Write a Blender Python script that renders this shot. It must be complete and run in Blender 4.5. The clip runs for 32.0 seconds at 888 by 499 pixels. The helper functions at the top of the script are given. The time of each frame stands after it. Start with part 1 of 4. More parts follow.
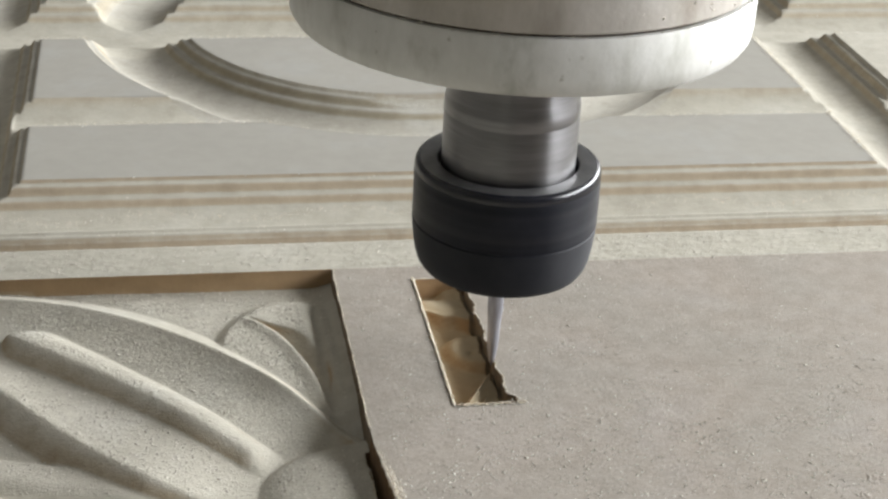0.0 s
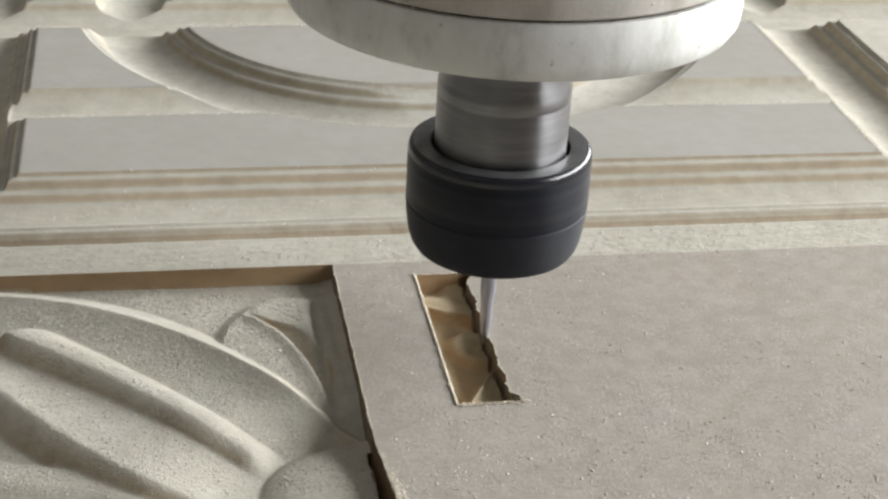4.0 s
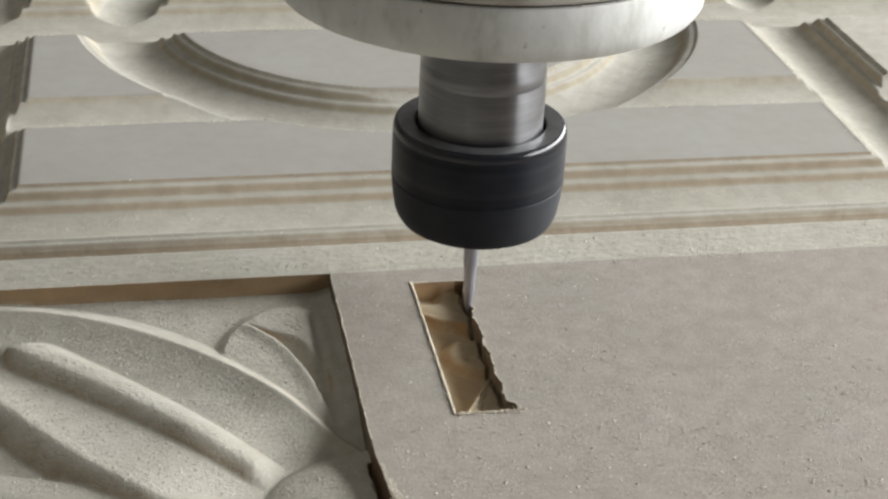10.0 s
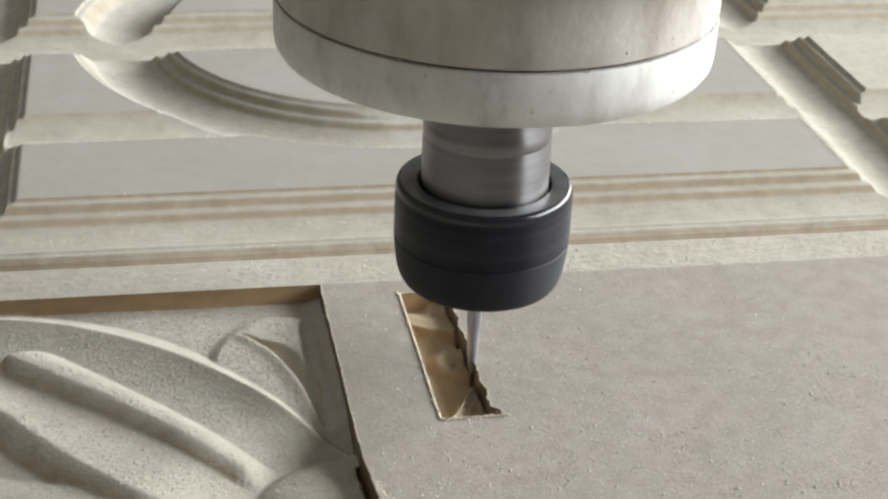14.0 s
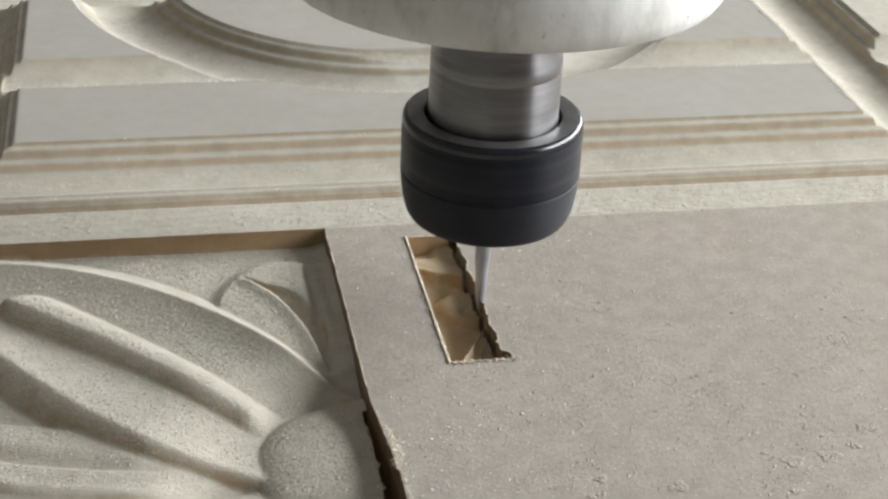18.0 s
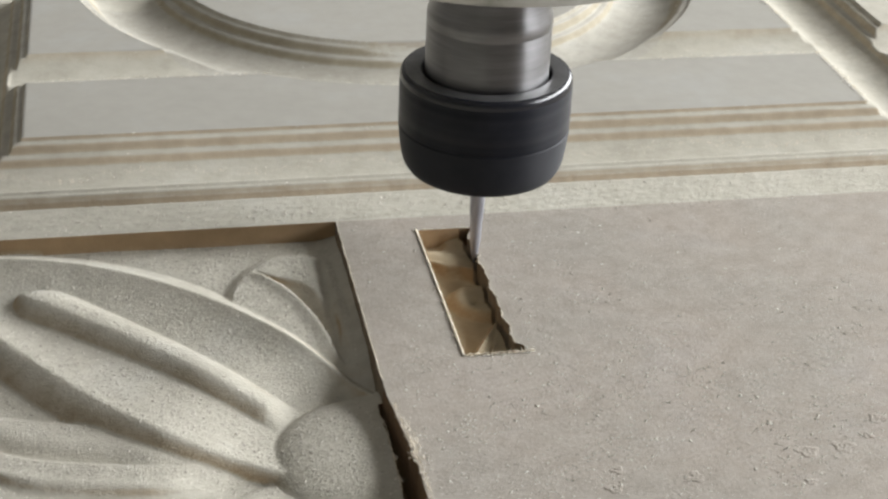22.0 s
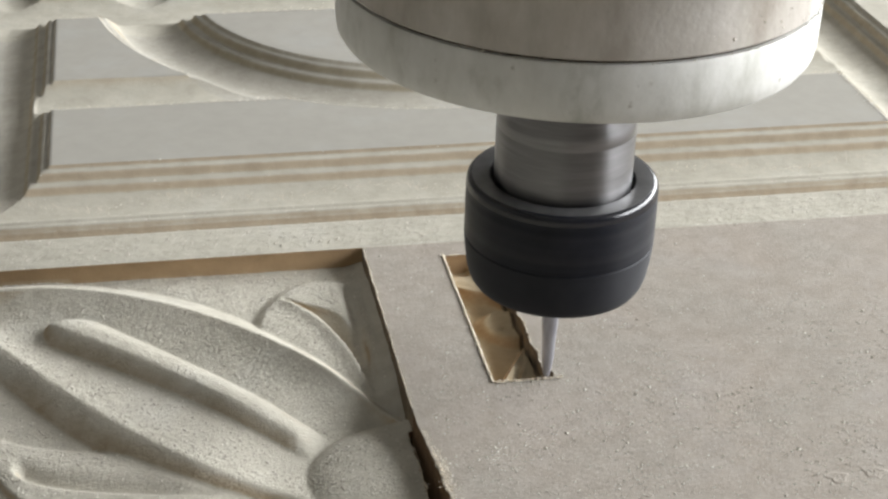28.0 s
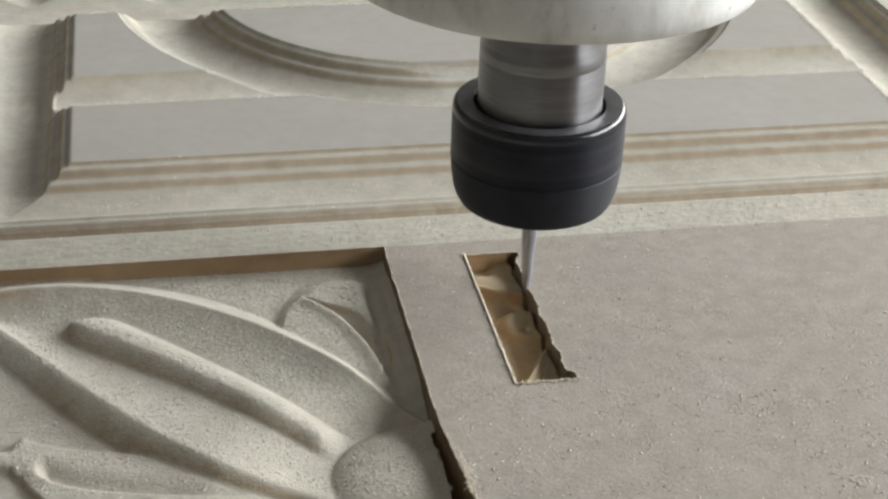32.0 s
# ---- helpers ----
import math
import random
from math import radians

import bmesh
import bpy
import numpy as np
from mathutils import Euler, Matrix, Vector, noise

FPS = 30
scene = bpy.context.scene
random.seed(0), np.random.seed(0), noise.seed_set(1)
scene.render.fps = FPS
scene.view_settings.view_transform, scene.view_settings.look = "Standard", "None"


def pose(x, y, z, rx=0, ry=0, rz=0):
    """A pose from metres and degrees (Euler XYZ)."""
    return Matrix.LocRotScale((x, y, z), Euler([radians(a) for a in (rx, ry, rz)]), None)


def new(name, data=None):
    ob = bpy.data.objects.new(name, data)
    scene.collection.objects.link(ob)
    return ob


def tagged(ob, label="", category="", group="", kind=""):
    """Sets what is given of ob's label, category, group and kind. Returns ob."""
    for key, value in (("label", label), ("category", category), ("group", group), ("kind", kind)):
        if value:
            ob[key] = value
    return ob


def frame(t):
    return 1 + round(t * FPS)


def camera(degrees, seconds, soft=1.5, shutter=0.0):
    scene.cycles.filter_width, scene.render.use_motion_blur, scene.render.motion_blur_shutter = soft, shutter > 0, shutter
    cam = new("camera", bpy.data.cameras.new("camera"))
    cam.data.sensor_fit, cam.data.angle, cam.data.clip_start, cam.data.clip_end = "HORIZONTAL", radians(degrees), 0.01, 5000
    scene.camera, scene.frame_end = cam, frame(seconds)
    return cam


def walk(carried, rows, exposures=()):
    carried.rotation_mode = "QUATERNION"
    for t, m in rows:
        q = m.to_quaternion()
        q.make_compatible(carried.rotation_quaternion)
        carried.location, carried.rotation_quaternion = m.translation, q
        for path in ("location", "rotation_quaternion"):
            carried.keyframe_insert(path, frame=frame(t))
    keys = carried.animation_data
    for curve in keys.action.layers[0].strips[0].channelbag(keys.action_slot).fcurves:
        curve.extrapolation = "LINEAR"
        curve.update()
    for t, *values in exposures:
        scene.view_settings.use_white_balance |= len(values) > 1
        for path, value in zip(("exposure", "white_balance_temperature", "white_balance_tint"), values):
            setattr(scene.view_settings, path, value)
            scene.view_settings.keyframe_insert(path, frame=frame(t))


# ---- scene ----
cam = camera(30.7, 32.0, 2.5)
PATH = [
    (0, pose(-0.05367, -0.24885, 0.15986, 63.321, -2.983, -9.838)),
    (0.5, pose(-0.05417, -0.24486, 0.16014, 63.114, -3.135, -9.824)),
    (1, pose(-0.05356, -0.24514, 0.16037, 63.145, -3.262, -9.768)),
    (1.5, pose(-0.05425, -0.24478, 0.16043, 63.019, -3.190, -9.791)),
    (2, pose(-0.05482, -0.24321, 0.16033, 62.815, -3.055, -9.890)),
    (2.5, pose(-0.05576, -0.24233, 0.16045, 62.641, -2.885, -9.803)),
    (4.5, pose(-0.05311, -0.24407, 0.16147, 62.534, -2.970, -9.946)),
    (5, pose(-0.05370, -0.24438, 0.16169, 62.451, -2.806, -10.002)),
    (5.5, pose(-0.05452, -0.24525, 0.16118, 62.362, -2.790, -9.891)),
    (6, pose(-0.05216, -0.24509, 0.16219, 62.297, -2.552, -10.017)),
    (6.5, pose(-0.05336, -0.24639, 0.16244, 62.208, -2.827, -9.932)),
    (7, pose(-0.05464, -0.24640, 0.16316, 62.022, -2.787, -9.896)),
    (7.5, pose(-0.05565, -0.24540, 0.16375, 62.053, -2.830, -9.983)),
    (8, pose(-0.05350, -0.24616, 0.16556, 62.026, -2.657, -10.202)),
    (8.5, pose(-0.05375, -0.24579, 0.16712, 62.075, -2.783, -10.252)),
    (9, pose(-0.05310, -0.24730, 0.16801, 62.062, -2.765, -10.336)),
    (9.5, pose(-0.05405, -0.24617, 0.16782, 61.971, -2.602, -10.410)),
    (10, pose(-0.05470, -0.24523, 0.16853, 61.914, -2.490, -10.415)),
    (10.5, pose(-0.05380, -0.24572, 0.16891, 61.833, -2.391, -10.549)),
    (11, pose(-0.05363, -0.24605, 0.17169, 62.063, -2.335, -10.457)),
    (11.5, pose(-0.05385, -0.24743, 0.17447, 62.705, -2.008, -10.631)),
    (12, pose(-0.05383, -0.25156, 0.17407, 63.089, -2.095, -10.629)),
    (12.5, pose(-0.05316, -0.25200, 0.17363, 63.195, -2.286, -10.733)),
    (13, pose(-0.05401, -0.25352, 0.17299, 63.147, -2.524, -10.725)),
    (13.5, pose(-0.05358, -0.25378, 0.17268, 62.725, -2.323, -10.687)),
    (14, pose(-0.05496, -0.25482, 0.17151, 62.632, -2.521, -10.636)),
    (14.5, pose(-0.05571, -0.25410, 0.17039, 62.368, -2.354, -10.673)),
    (16.5, pose(-0.05626, -0.25267, 0.16925, 61.434, -2.228, -10.437)),
    (17, pose(-0.05701, -0.25233, 0.16690, 61.240, -2.120, -10.301)),
    (17.5, pose(-0.05481, -0.25052, 0.16583, 61.434, -2.274, -10.288)),
    (18, pose(-0.05541, -0.24982, 0.16342, 61.417, -2.468, -10.671)),
    (18.5, pose(-0.05506, -0.25142, 0.16389, 61.312, -2.120, -10.896)),
    (19, pose(-0.05524, -0.25218, 0.16410, 61.168, -2.245, -10.993)),
    (19.5, pose(-0.05605, -0.25200, 0.16486, 61.147, -2.075, -11.132)),
    (20, pose(-0.05649, -0.25184, 0.16604, 61.160, -2.174, -11.404)),
    (20.5, pose(-0.05901, -0.25036, 0.16596, 61.259, -2.324, -11.130)),
    (21, pose(-0.05927, -0.25109, 0.16661, 61.094, -2.367, -11.223)),
    (21.5, pose(-0.05956, -0.25036, 0.16580, 61.130, -2.313, -11.170)),
    (22, pose(-0.06031, -0.24979, 0.16482, 61.018, -2.370, -11.198)),
    (22.5, pose(-0.06213, -0.24900, 0.16377, 61.135, -2.563, -10.904)),
    (23, pose(-0.06293, -0.24815, 0.16305, 61.191, -2.571, -10.961)),
    (23.5, pose(-0.06311, -0.24732, 0.16489, 60.927, -2.383, -10.966)),
    (24, pose(-0.06209, -0.24782, 0.16603, 60.895, -2.548, -10.776)),
    (24.5, pose(-0.06256, -0.24956, 0.16699, 60.857, -2.312, -10.672)),
    (26.5, pose(-0.05819, -0.25153, 0.16828, 61.086, -2.372, -10.712)),
    (27, pose(-0.05980, -0.25010, 0.16780, 61.431, -2.258, -10.767)),
    (27.5, pose(-0.06197, -0.24908, 0.16883, 61.612, -2.091, -10.801)),
    (28, pose(-0.06284, -0.24891, 0.16826, 61.370, -1.770, -10.924)),
    (28.5, pose(-0.06321, -0.24717, 0.16855, 61.174, -1.842, -10.889)),
    (29, pose(-0.06230, -0.24573, 0.16976, 61.208, -2.065, -10.788)),
    (29.5, pose(-0.06389, -0.24681, 0.16956, 61.220, -2.121, -10.683)),
    (30, pose(-0.06501, -0.24620, 0.16889, 61.166, -2.133, -10.657)),
    (30.5, pose(-0.06593, -0.24632, 0.16950, 61.137, -2.128, -10.617)),
    (31, pose(-0.06658, -0.24611, 0.16932, 61.072, -1.772, -10.682)),
    (31.5, pose(-0.06658, -0.24458, 0.16944, 60.940, -1.909, -10.543)),
    (32, pose(-0.06558, -0.24681, 0.16969, 60.990, -1.837, -10.594)),
]
EXPOSURE = [(0, -0.075), (1, -0.035), (2, -0.185), (5, -0.035), (6, -0.065), (7, -0.035), (8, -0.045), (9, -0.245), (10, -0.245), (11, -0.015), (12, -0.105), (13, -0.125), (14, -0.055), (17, -0.245), (18, -0.095), (19, -0.035), (20, 0.005), (21, -0.035), (22, -0.095), (23, -0.275), (24, -0.315), (27, -0.055), (28, -0.035), (29, -0.015), (30, 0.005), (31, -0.205), (32, -0.225)]
walk(cam, PATH, EXPOSURE)

# ---- light: one large window beside the machine ----
world = bpy.data.worlds.new("sky")
scene.world = world
world.use_nodes = True
sky = world.node_tree.nodes.new("ShaderNodeTexSky")
sky.sky_type, sky.sun_disc, sky.sun_elevation, sky.sun_rotation = "NISHITA", False, radians(40), radians(200)
world.node_tree.links.new(sky.outputs[0], world.node_tree.nodes["Background"].inputs[0])
world.node_tree.nodes["Background"].inputs[1].default_value = 0.1

WIN_Y0, WIN_Y1, WIN_Z0, WIN_Z1, WIN_X = -0.95, 2.05, 0.22, 1.08, 1.4
lamp = bpy.data.lights.new("window_light", "AREA")
lamp.shape, lamp.size, lamp.size_y = "RECTANGLE", WIN_Y1 - WIN_Y0 - 0.1, WIN_Z1 - WIN_Z0 - 0.1
lamp.energy, lamp.color = 121, (0.99, 1.0, 1.01)
lamp_ob = new("window_light", lamp)
lamp_ob.matrix_world = Matrix.Translation((WIN_X + 0.02, (WIN_Y0 + WIN_Y1) / 2, (WIN_Z0 + WIN_Z1) / 2)) @ Euler((0, radians(90), 0)).to_matrix().to_4x4() @ Euler((0, 0, radians(90))).to_matrix().to_4x4()


# ---- materials ----
def material(name, colour, rough=0.6, metal=0.0):
    m = bpy.data.materials.new(name)
    m.use_nodes = True
    b = m.node_tree.nodes["Principled BSDF"]
    b.inputs["Base Color"].default_value = (*colour, 1)
    b.inputs["Roughness"].default_value, b.inputs["Metallic"].default_value = rough, metal
    return m, m.node_tree, b


def node(tree, kind, **values):
    n = tree.nodes.new(kind)
    for key, value in values.items():
        n.inputs[key].default_value = value
    return n


def coords(tree):
    return tree.nodes.new("ShaderNodeTexCoord").outputs["Object"]


def noise_of(tree, scale, detail=4.0, rough=0.6, stretch=None):
    n = node(tree, "ShaderNodeTexNoise", Scale=scale, Detail=detail, Roughness=rough)
    co = coords(tree)
    if stretch:
        mp = node(tree, "ShaderNodeMapping", Scale=stretch)
        tree.links.new(co, mp.inputs[0])
        co = mp.outputs[0]
    tree.links.new(co, n.inputs["Vector"])
    return n.outputs["Fac"]


def ramp(tree, fac, stops):
    r = tree.nodes.new("ShaderNodeValToRGB")
    while len(r.color_ramp.elements) < len(stops):
        r.color_ramp.elements.new(0.5)
    for e, (at, c) in zip(r.color_ramp.elements, stops):
        e.position, e.color = at, (*c, 1) if len(c) == 3 else c
    tree.links.new(fac, r.inputs[0])
    return r.outputs[0]


def blend(tree, fac, a, b, mode="MIX"):
    n = tree.nodes.new("ShaderNodeMixRGB")
    n.blend_type = mode
    for k, v in enumerate((fac, a, b)):
        if isinstance(v, (int, float)):
            n.inputs[k].default_value = v
        elif isinstance(v, tuple):
            n.inputs[k].default_value = (*v, 1)
        else:
            tree.links.new(v, n.inputs[k])
    return n.outputs[0]


def bump(tree, bsdf, heights, strength=0.5):
    last = None
    for fac, dist in heights:
        n = node(tree, "ShaderNodeBump", Strength=strength, Distance=dist)
        tree.links.new(fac, n.inputs["Height"])
        if last:
            tree.links.new(last, n.inputs["Normal"])
        last = n.outputs[0]
    tree.links.new(last, bsdf.inputs["Normal"])


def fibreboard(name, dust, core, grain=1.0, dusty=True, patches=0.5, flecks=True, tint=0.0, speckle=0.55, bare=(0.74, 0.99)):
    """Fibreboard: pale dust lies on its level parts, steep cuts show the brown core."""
    m, t, b = material(name, dust, 0.92)
    b.inputs["Specular IOR Level"].default_value = 0.15
    broad = noise_of(t, 38, 5, 0.62)
    mid = noise_of(t, 220, 4, 0.6)
    fine = noise_of(t, 1500, 3, 0.7)
    tone = ramp(t, broad, [(0.30, tuple(c * (1 - 0.16 * patches) for c in dust)), (0.52, dust), (0.72, (dust[0] * 1.05, dust[1] * 1.07, dust[2] * 1.11))])
    tone = blend(t, speckle, tone, ramp(t, mid, [(0.3, (0.80, 0.79, 0.77)), (0.62, (1.08, 1.08, 1.08))]), "MULTIPLY")
    if tint:
        tone = blend(t, 1.0, tone, ramp(t, noise_of(t, 34, 3, 0.5), [(0.36, (1 - tint, 1.0, 1 + tint)), (0.64, (1 + tint, 1 - tint * 0.5, 1 - tint * 0.6))]), "MULTIPLY")
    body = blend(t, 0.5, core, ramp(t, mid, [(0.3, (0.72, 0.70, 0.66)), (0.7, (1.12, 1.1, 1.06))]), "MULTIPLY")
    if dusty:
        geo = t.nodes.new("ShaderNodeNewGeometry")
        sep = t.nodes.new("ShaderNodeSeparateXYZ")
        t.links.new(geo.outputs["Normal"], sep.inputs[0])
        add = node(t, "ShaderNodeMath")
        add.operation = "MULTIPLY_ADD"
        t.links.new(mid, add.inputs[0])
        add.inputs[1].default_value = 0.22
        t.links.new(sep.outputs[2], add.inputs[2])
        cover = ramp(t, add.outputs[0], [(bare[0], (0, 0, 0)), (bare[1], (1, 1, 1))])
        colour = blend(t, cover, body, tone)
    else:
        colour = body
    if flecks:
        colour = blend(t, 1.0, colour, ramp(t, fine, [(0.28, (0.82, 0.80, 0.77)), (0.42, (1, 1, 1)), (0.60, (1.0, 1.0, 1.0)), (0.74, (1.16, 1.15, 1.13))]), "MULTIPLY")
    t.links.new(colour, b.inputs["Base Color"])
    bump(t, b, [(noise_of(t, 1100, 4, 0.7), 0.00035 * grain), (noise_of(t, 3600, 2, 0.6), 0.00016 * grain)], 0.6)
    return m


def turned(tree, bsdf, amount):
    """The stretched gloss of a turned surface, round its own upright axis."""
    bsdf.inputs["Anisotropic"].default_value, bsdf.inputs["Anisotropic Rotation"].default_value = amount, 0.25
    tan = tree.nodes.new("ShaderNodeTangent")
    tan.direction_type, tan.axis = "RADIAL", "Z"
    tree.links.new(tan.outputs[0], bsdf.inputs["Tangent"])


MDF_FACE = fibreboard("mdf_face", (0.324, 0.294, 0.253), (0.36, 0.27, 0.18), 0.5, tint=0.012, patches=0.35)
MDF_CUT = fibreboard("mdf_moulding", (0.425, 0.404, 0.342), (0.44, 0.388, 0.305), 0.45, flecks=False)
MDF_EDGE = fibreboard("mdf_moulding_front", (0.425, 0.404, 0.342), (0.415, 0.352, 0.27), 0.45, flecks=False)
# ring core toned darker, to deepen the shade on its inner steps
MDF_RING = fibreboard("mdf_ring", (0.405, 0.386, 0.335), (0.355, 0.32, 0.25), 0.5, flecks=False)
MDF_PANEL = fibreboard("mdf_panel_field", (0.318, 0.306, 0.272), (0.36, 0.31, 0.24), 0.2, patches=0.25, flecks=False, speckle=0.2)
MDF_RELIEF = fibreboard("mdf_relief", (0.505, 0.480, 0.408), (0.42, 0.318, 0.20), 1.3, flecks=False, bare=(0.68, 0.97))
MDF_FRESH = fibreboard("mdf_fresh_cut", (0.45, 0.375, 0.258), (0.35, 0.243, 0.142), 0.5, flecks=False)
# darker brown for the slit and the plunge holes
MDF_DARK_CUT = fibreboard("mdf_dark_cut", (0.18, 0.122, 0.076), (0.165, 0.108, 0.064), 0.6, dusty=False, flecks=False)
# fresh-cut board toned down: shade of walls turned from the window
MDF_SHADED_CUT = fibreboard("mdf_shaded_cut", (0.22, 0.182, 0.135), (0.20, 0.160, 0.115), 0.6, dusty=False, flecks=False)
MDF_CORE = fibreboard("mdf_core", (0.36, 0.27, 0.18), (0.36, 0.27, 0.18), 0.5, dusty=False)

FIBRE, _t, _b = material("mdf_fibre", (0.74, 0.66, 0.50), 0.95)
_b.inputs["Subsurface Weight"].default_value = 0.0
_i = _t.nodes.new("ShaderNodeNewGeometry").outputs["Random Per Island"]
_t.links.new(ramp(_t, _i, [(0.0, (0.62, 0.55, 0.43)), (0.5, (0.76, 0.69, 0.56)), (1.0, (0.92, 0.87, 0.76))]), _b.inputs["Base Color"])

DUST, _t, _b = material("wood_dust", (0.55, 0.52, 0.45), 0.95)
_i = _t.nodes.new("ShaderNodeNewGeometry").outputs["Random Per Island"]
_t.links.new(ramp(_t, _i, [(0.0, (0.34, 0.31, 0.26)), (0.07, (0.42, 0.39, 0.34)), (0.16, (0.50, 0.47, 0.41)), (0.7, (0.58, 0.55, 0.48)), (1.0, (0.74, 0.71, 0.64))]), _b.inputs["Base Color"])

NOSE, _t, _b = material("anodised_nose", (0.40, 0.355, 0.30), 0.55, 0.35)
turned(_t, _b, 0.6)
_b.inputs["Specular IOR Level"].default_value = 0.3
_s = noise_of(_t, 46, 7, 0.66, (1, 1, 0.5))
_c = ramp(_t, _s, [(0.28, (0.24, 0.208, 0.168)), (0.44, (0.41, 0.38, 0.34)), (0.57, (0.49, 0.465, 0.43)), (0.72, (0.62, 0.60, 0.57))])
_c = blend(_t, 0.7, _c, ramp(_t, noise_of(_t, 120, 5, 0.62, (1, 1, 0.3)), [(0.30, (0.74, 0.72, 0.69)), (0.52, (1, 1, 1)), (0.72, (1.1, 1.1, 1.1))]), "MULTIPLY")
_c = blend(_t, 1.0, _c, ramp(_t, noise_of(_t, 300, 3, 0.6), [(0.22, (0.7, 0.68, 0.64)), (0.31, (1, 1, 1))]), "MULTIPLY")
_t.links.new(_c, _b.inputs["Base Color"])
_t.links.new(ramp(_t, noise_of(_t, 120, 4), [(0.3, (0.52,) * 3), (0.7, (0.66,) * 3)]), _b.inputs["Roughness"])
bump(_t, _b, [(noise_of(_t, 160, 4), 0.0004), (noise_of(_t, 900, 3), 0.00012)], 0.4)

FLANGE, _t, _b = material("dusty_cast_flange", (0.60, 0.60, 0.57), 0.55, 0.3)
turned(_t, _b, 0.5)
_b.inputs["Specular IOR Level"].default_value = 0.3
_s = noise_of(_t, 48, 7, 0.66, (1, 1, 0.5))
_c = ramp(_t, _s, [(0.30, (0.40, 0.41, 0.37)), (0.45, (0.58, 0.58, 0.55)), (0.58, (0.65, 0.65, 0.625)), (0.74, (0.75, 0.75, 0.73))])
_c = blend(_t, 0.8, _c, ramp(_t, noise_of(_t, 150, 5, 0.65, (1, 1, 0.6)), [(0.30, (0.74, 0.74, 0.71)), (0.50, (1.0, 1.0, 1.0)), (0.7, (1.08, 1.08, 1.08))]), "MULTIPLY")
_c = blend(_t, 1.0, _c, ramp(_t, noise_of(_t, 230, 3, 0.6), [(0.24, (0.6, 0.58, 0.54)), (0.31, (1, 1, 1))]), "MULTIPLY")
_t.links.new(_c, _b.inputs["Base Color"])
_t.links.new(ramp(_t, noise_of(_t, 90, 4), [(0.35, (0.52,) * 3), (0.65, (0.66,) * 3)]), _b.inputs["Roughness"])
bump(_t, _b, [(noise_of(_t, 120, 4, 0.6), 0.00028), (noise_of(_t, 620, 4, 0.7), 0.00012)], 0.4)

STEEL, _t, _b = material("turned_steel", (0.36, 0.35, 0.345), 0.34, 1.0)
turned(_t, _b, 0.8)
_t.links.new(ramp(_t, noise_of(_t, 130, 3, 0.5), [(0.3, (0.29,) * 3), (0.7, (0.34,) * 3)]), _b.inputs["Roughness"])
_t.links.new(ramp(_t, noise_of(_t, 200, 4, 0.6, (0.3, 0.3, 4)), [(0.3, (0.165, 0.163, 0.167)), (0.7, (0.245, 0.242, 0.247))]), _b.inputs["Base Color"])

BLACK, _t, _b = material("blackened_steel", (0.012, 0.0125, 0.016), 0.24, 0.0)
_b.inputs["Specular IOR Level"].default_value = 0.2
_t.links.new(ramp(_t, noise_of(_t, 160, 4), [(0.3, (0.40,) * 3), (0.7, (0.47,) * 3)]), _b.inputs["Roughness"])
_t.links.new(ramp(_t, noise_of(_t, 240, 4), [(0.3, (0.008, 0.009, 0.0135)), (0.7, (0.013, 0.0145, 0.021))]), _b.inputs["Base Color"])
turned(_t, _b, 0.8)
# faint turning marks round the nut
_t.links.new(ramp(_t, noise_of(_t, 300, 2, 0.5, (0.01, 0.01, 1)), [(0.35, (0.10,) * 3), (0.65, (0.32,) * 3)]), _b.inputs["Specular IOR Level"])
# base set paler than the nut's, to stand for the board reflected there
SKIRT, _t, _b = material("matt_blackened_steel", (0.03, 0.03, 0.034), 0.6, 0.0)
turned(_t, _b, 0.75)
_b.inputs["Specular IOR Level"].default_value = 0.27
_t.links.new(ramp(_t, noise_of(_t, 260, 4), [(0.3, (0.012, 0.013, 0.018)), (0.7, (0.017, 0.0185, 0.024))]), _b.inputs["Base Color"])
BEVEL, _t, _b = material("polished_black_edge", (0.008, 0.009, 0.014), 0.16, 0.0)
_b.inputs["Specular IOR Level"].default_value = 0.6
_t.links.new(ramp(_t, noise_of(_t, 300, 3), [(0.3, (0.2,) * 3), (0.7, (0.27,) * 3)]), _b.inputs["Roughness"])
RIM, _t, _b = material("worn_rim", (0.10, 0.10, 0.105), 0.38, 0.6)
_t.links.new(ramp(_t, noise_of(_t, 300, 4), [(0.3, (0.10, 0.10, 0.102)), (0.7, (0.16, 0.16, 0.16))]), _b.inputs["Base Color"])
DARK, _t, _b = material("dark_gap", (0.01, 0.01, 0.01), 0.6)
GRIME, _t, _b = material("brown_grime", (0.05, 0.035, 0.025), 0.9)
_t.links.new(ramp(_t, noise_of(_t, 400, 3), [(0.35, (0.03, 0.02, 0.014)), (0.65, (0.10, 0.075, 0.055))]), _b.inputs["Base Color"])
CARBIDE, _t, _b = material("carbide", (0.46, 0.46, 0.49), 0.5, 0.6)
_t.links.new(ramp(_t, noise_of(_t, 500, 3, 0.6, (1, 1, 0.2)), [(0.3, (0.30, 0.30, 0.33)), (0.7, (0.46, 0.46, 0.50))]), _b.inputs["Base Color"])

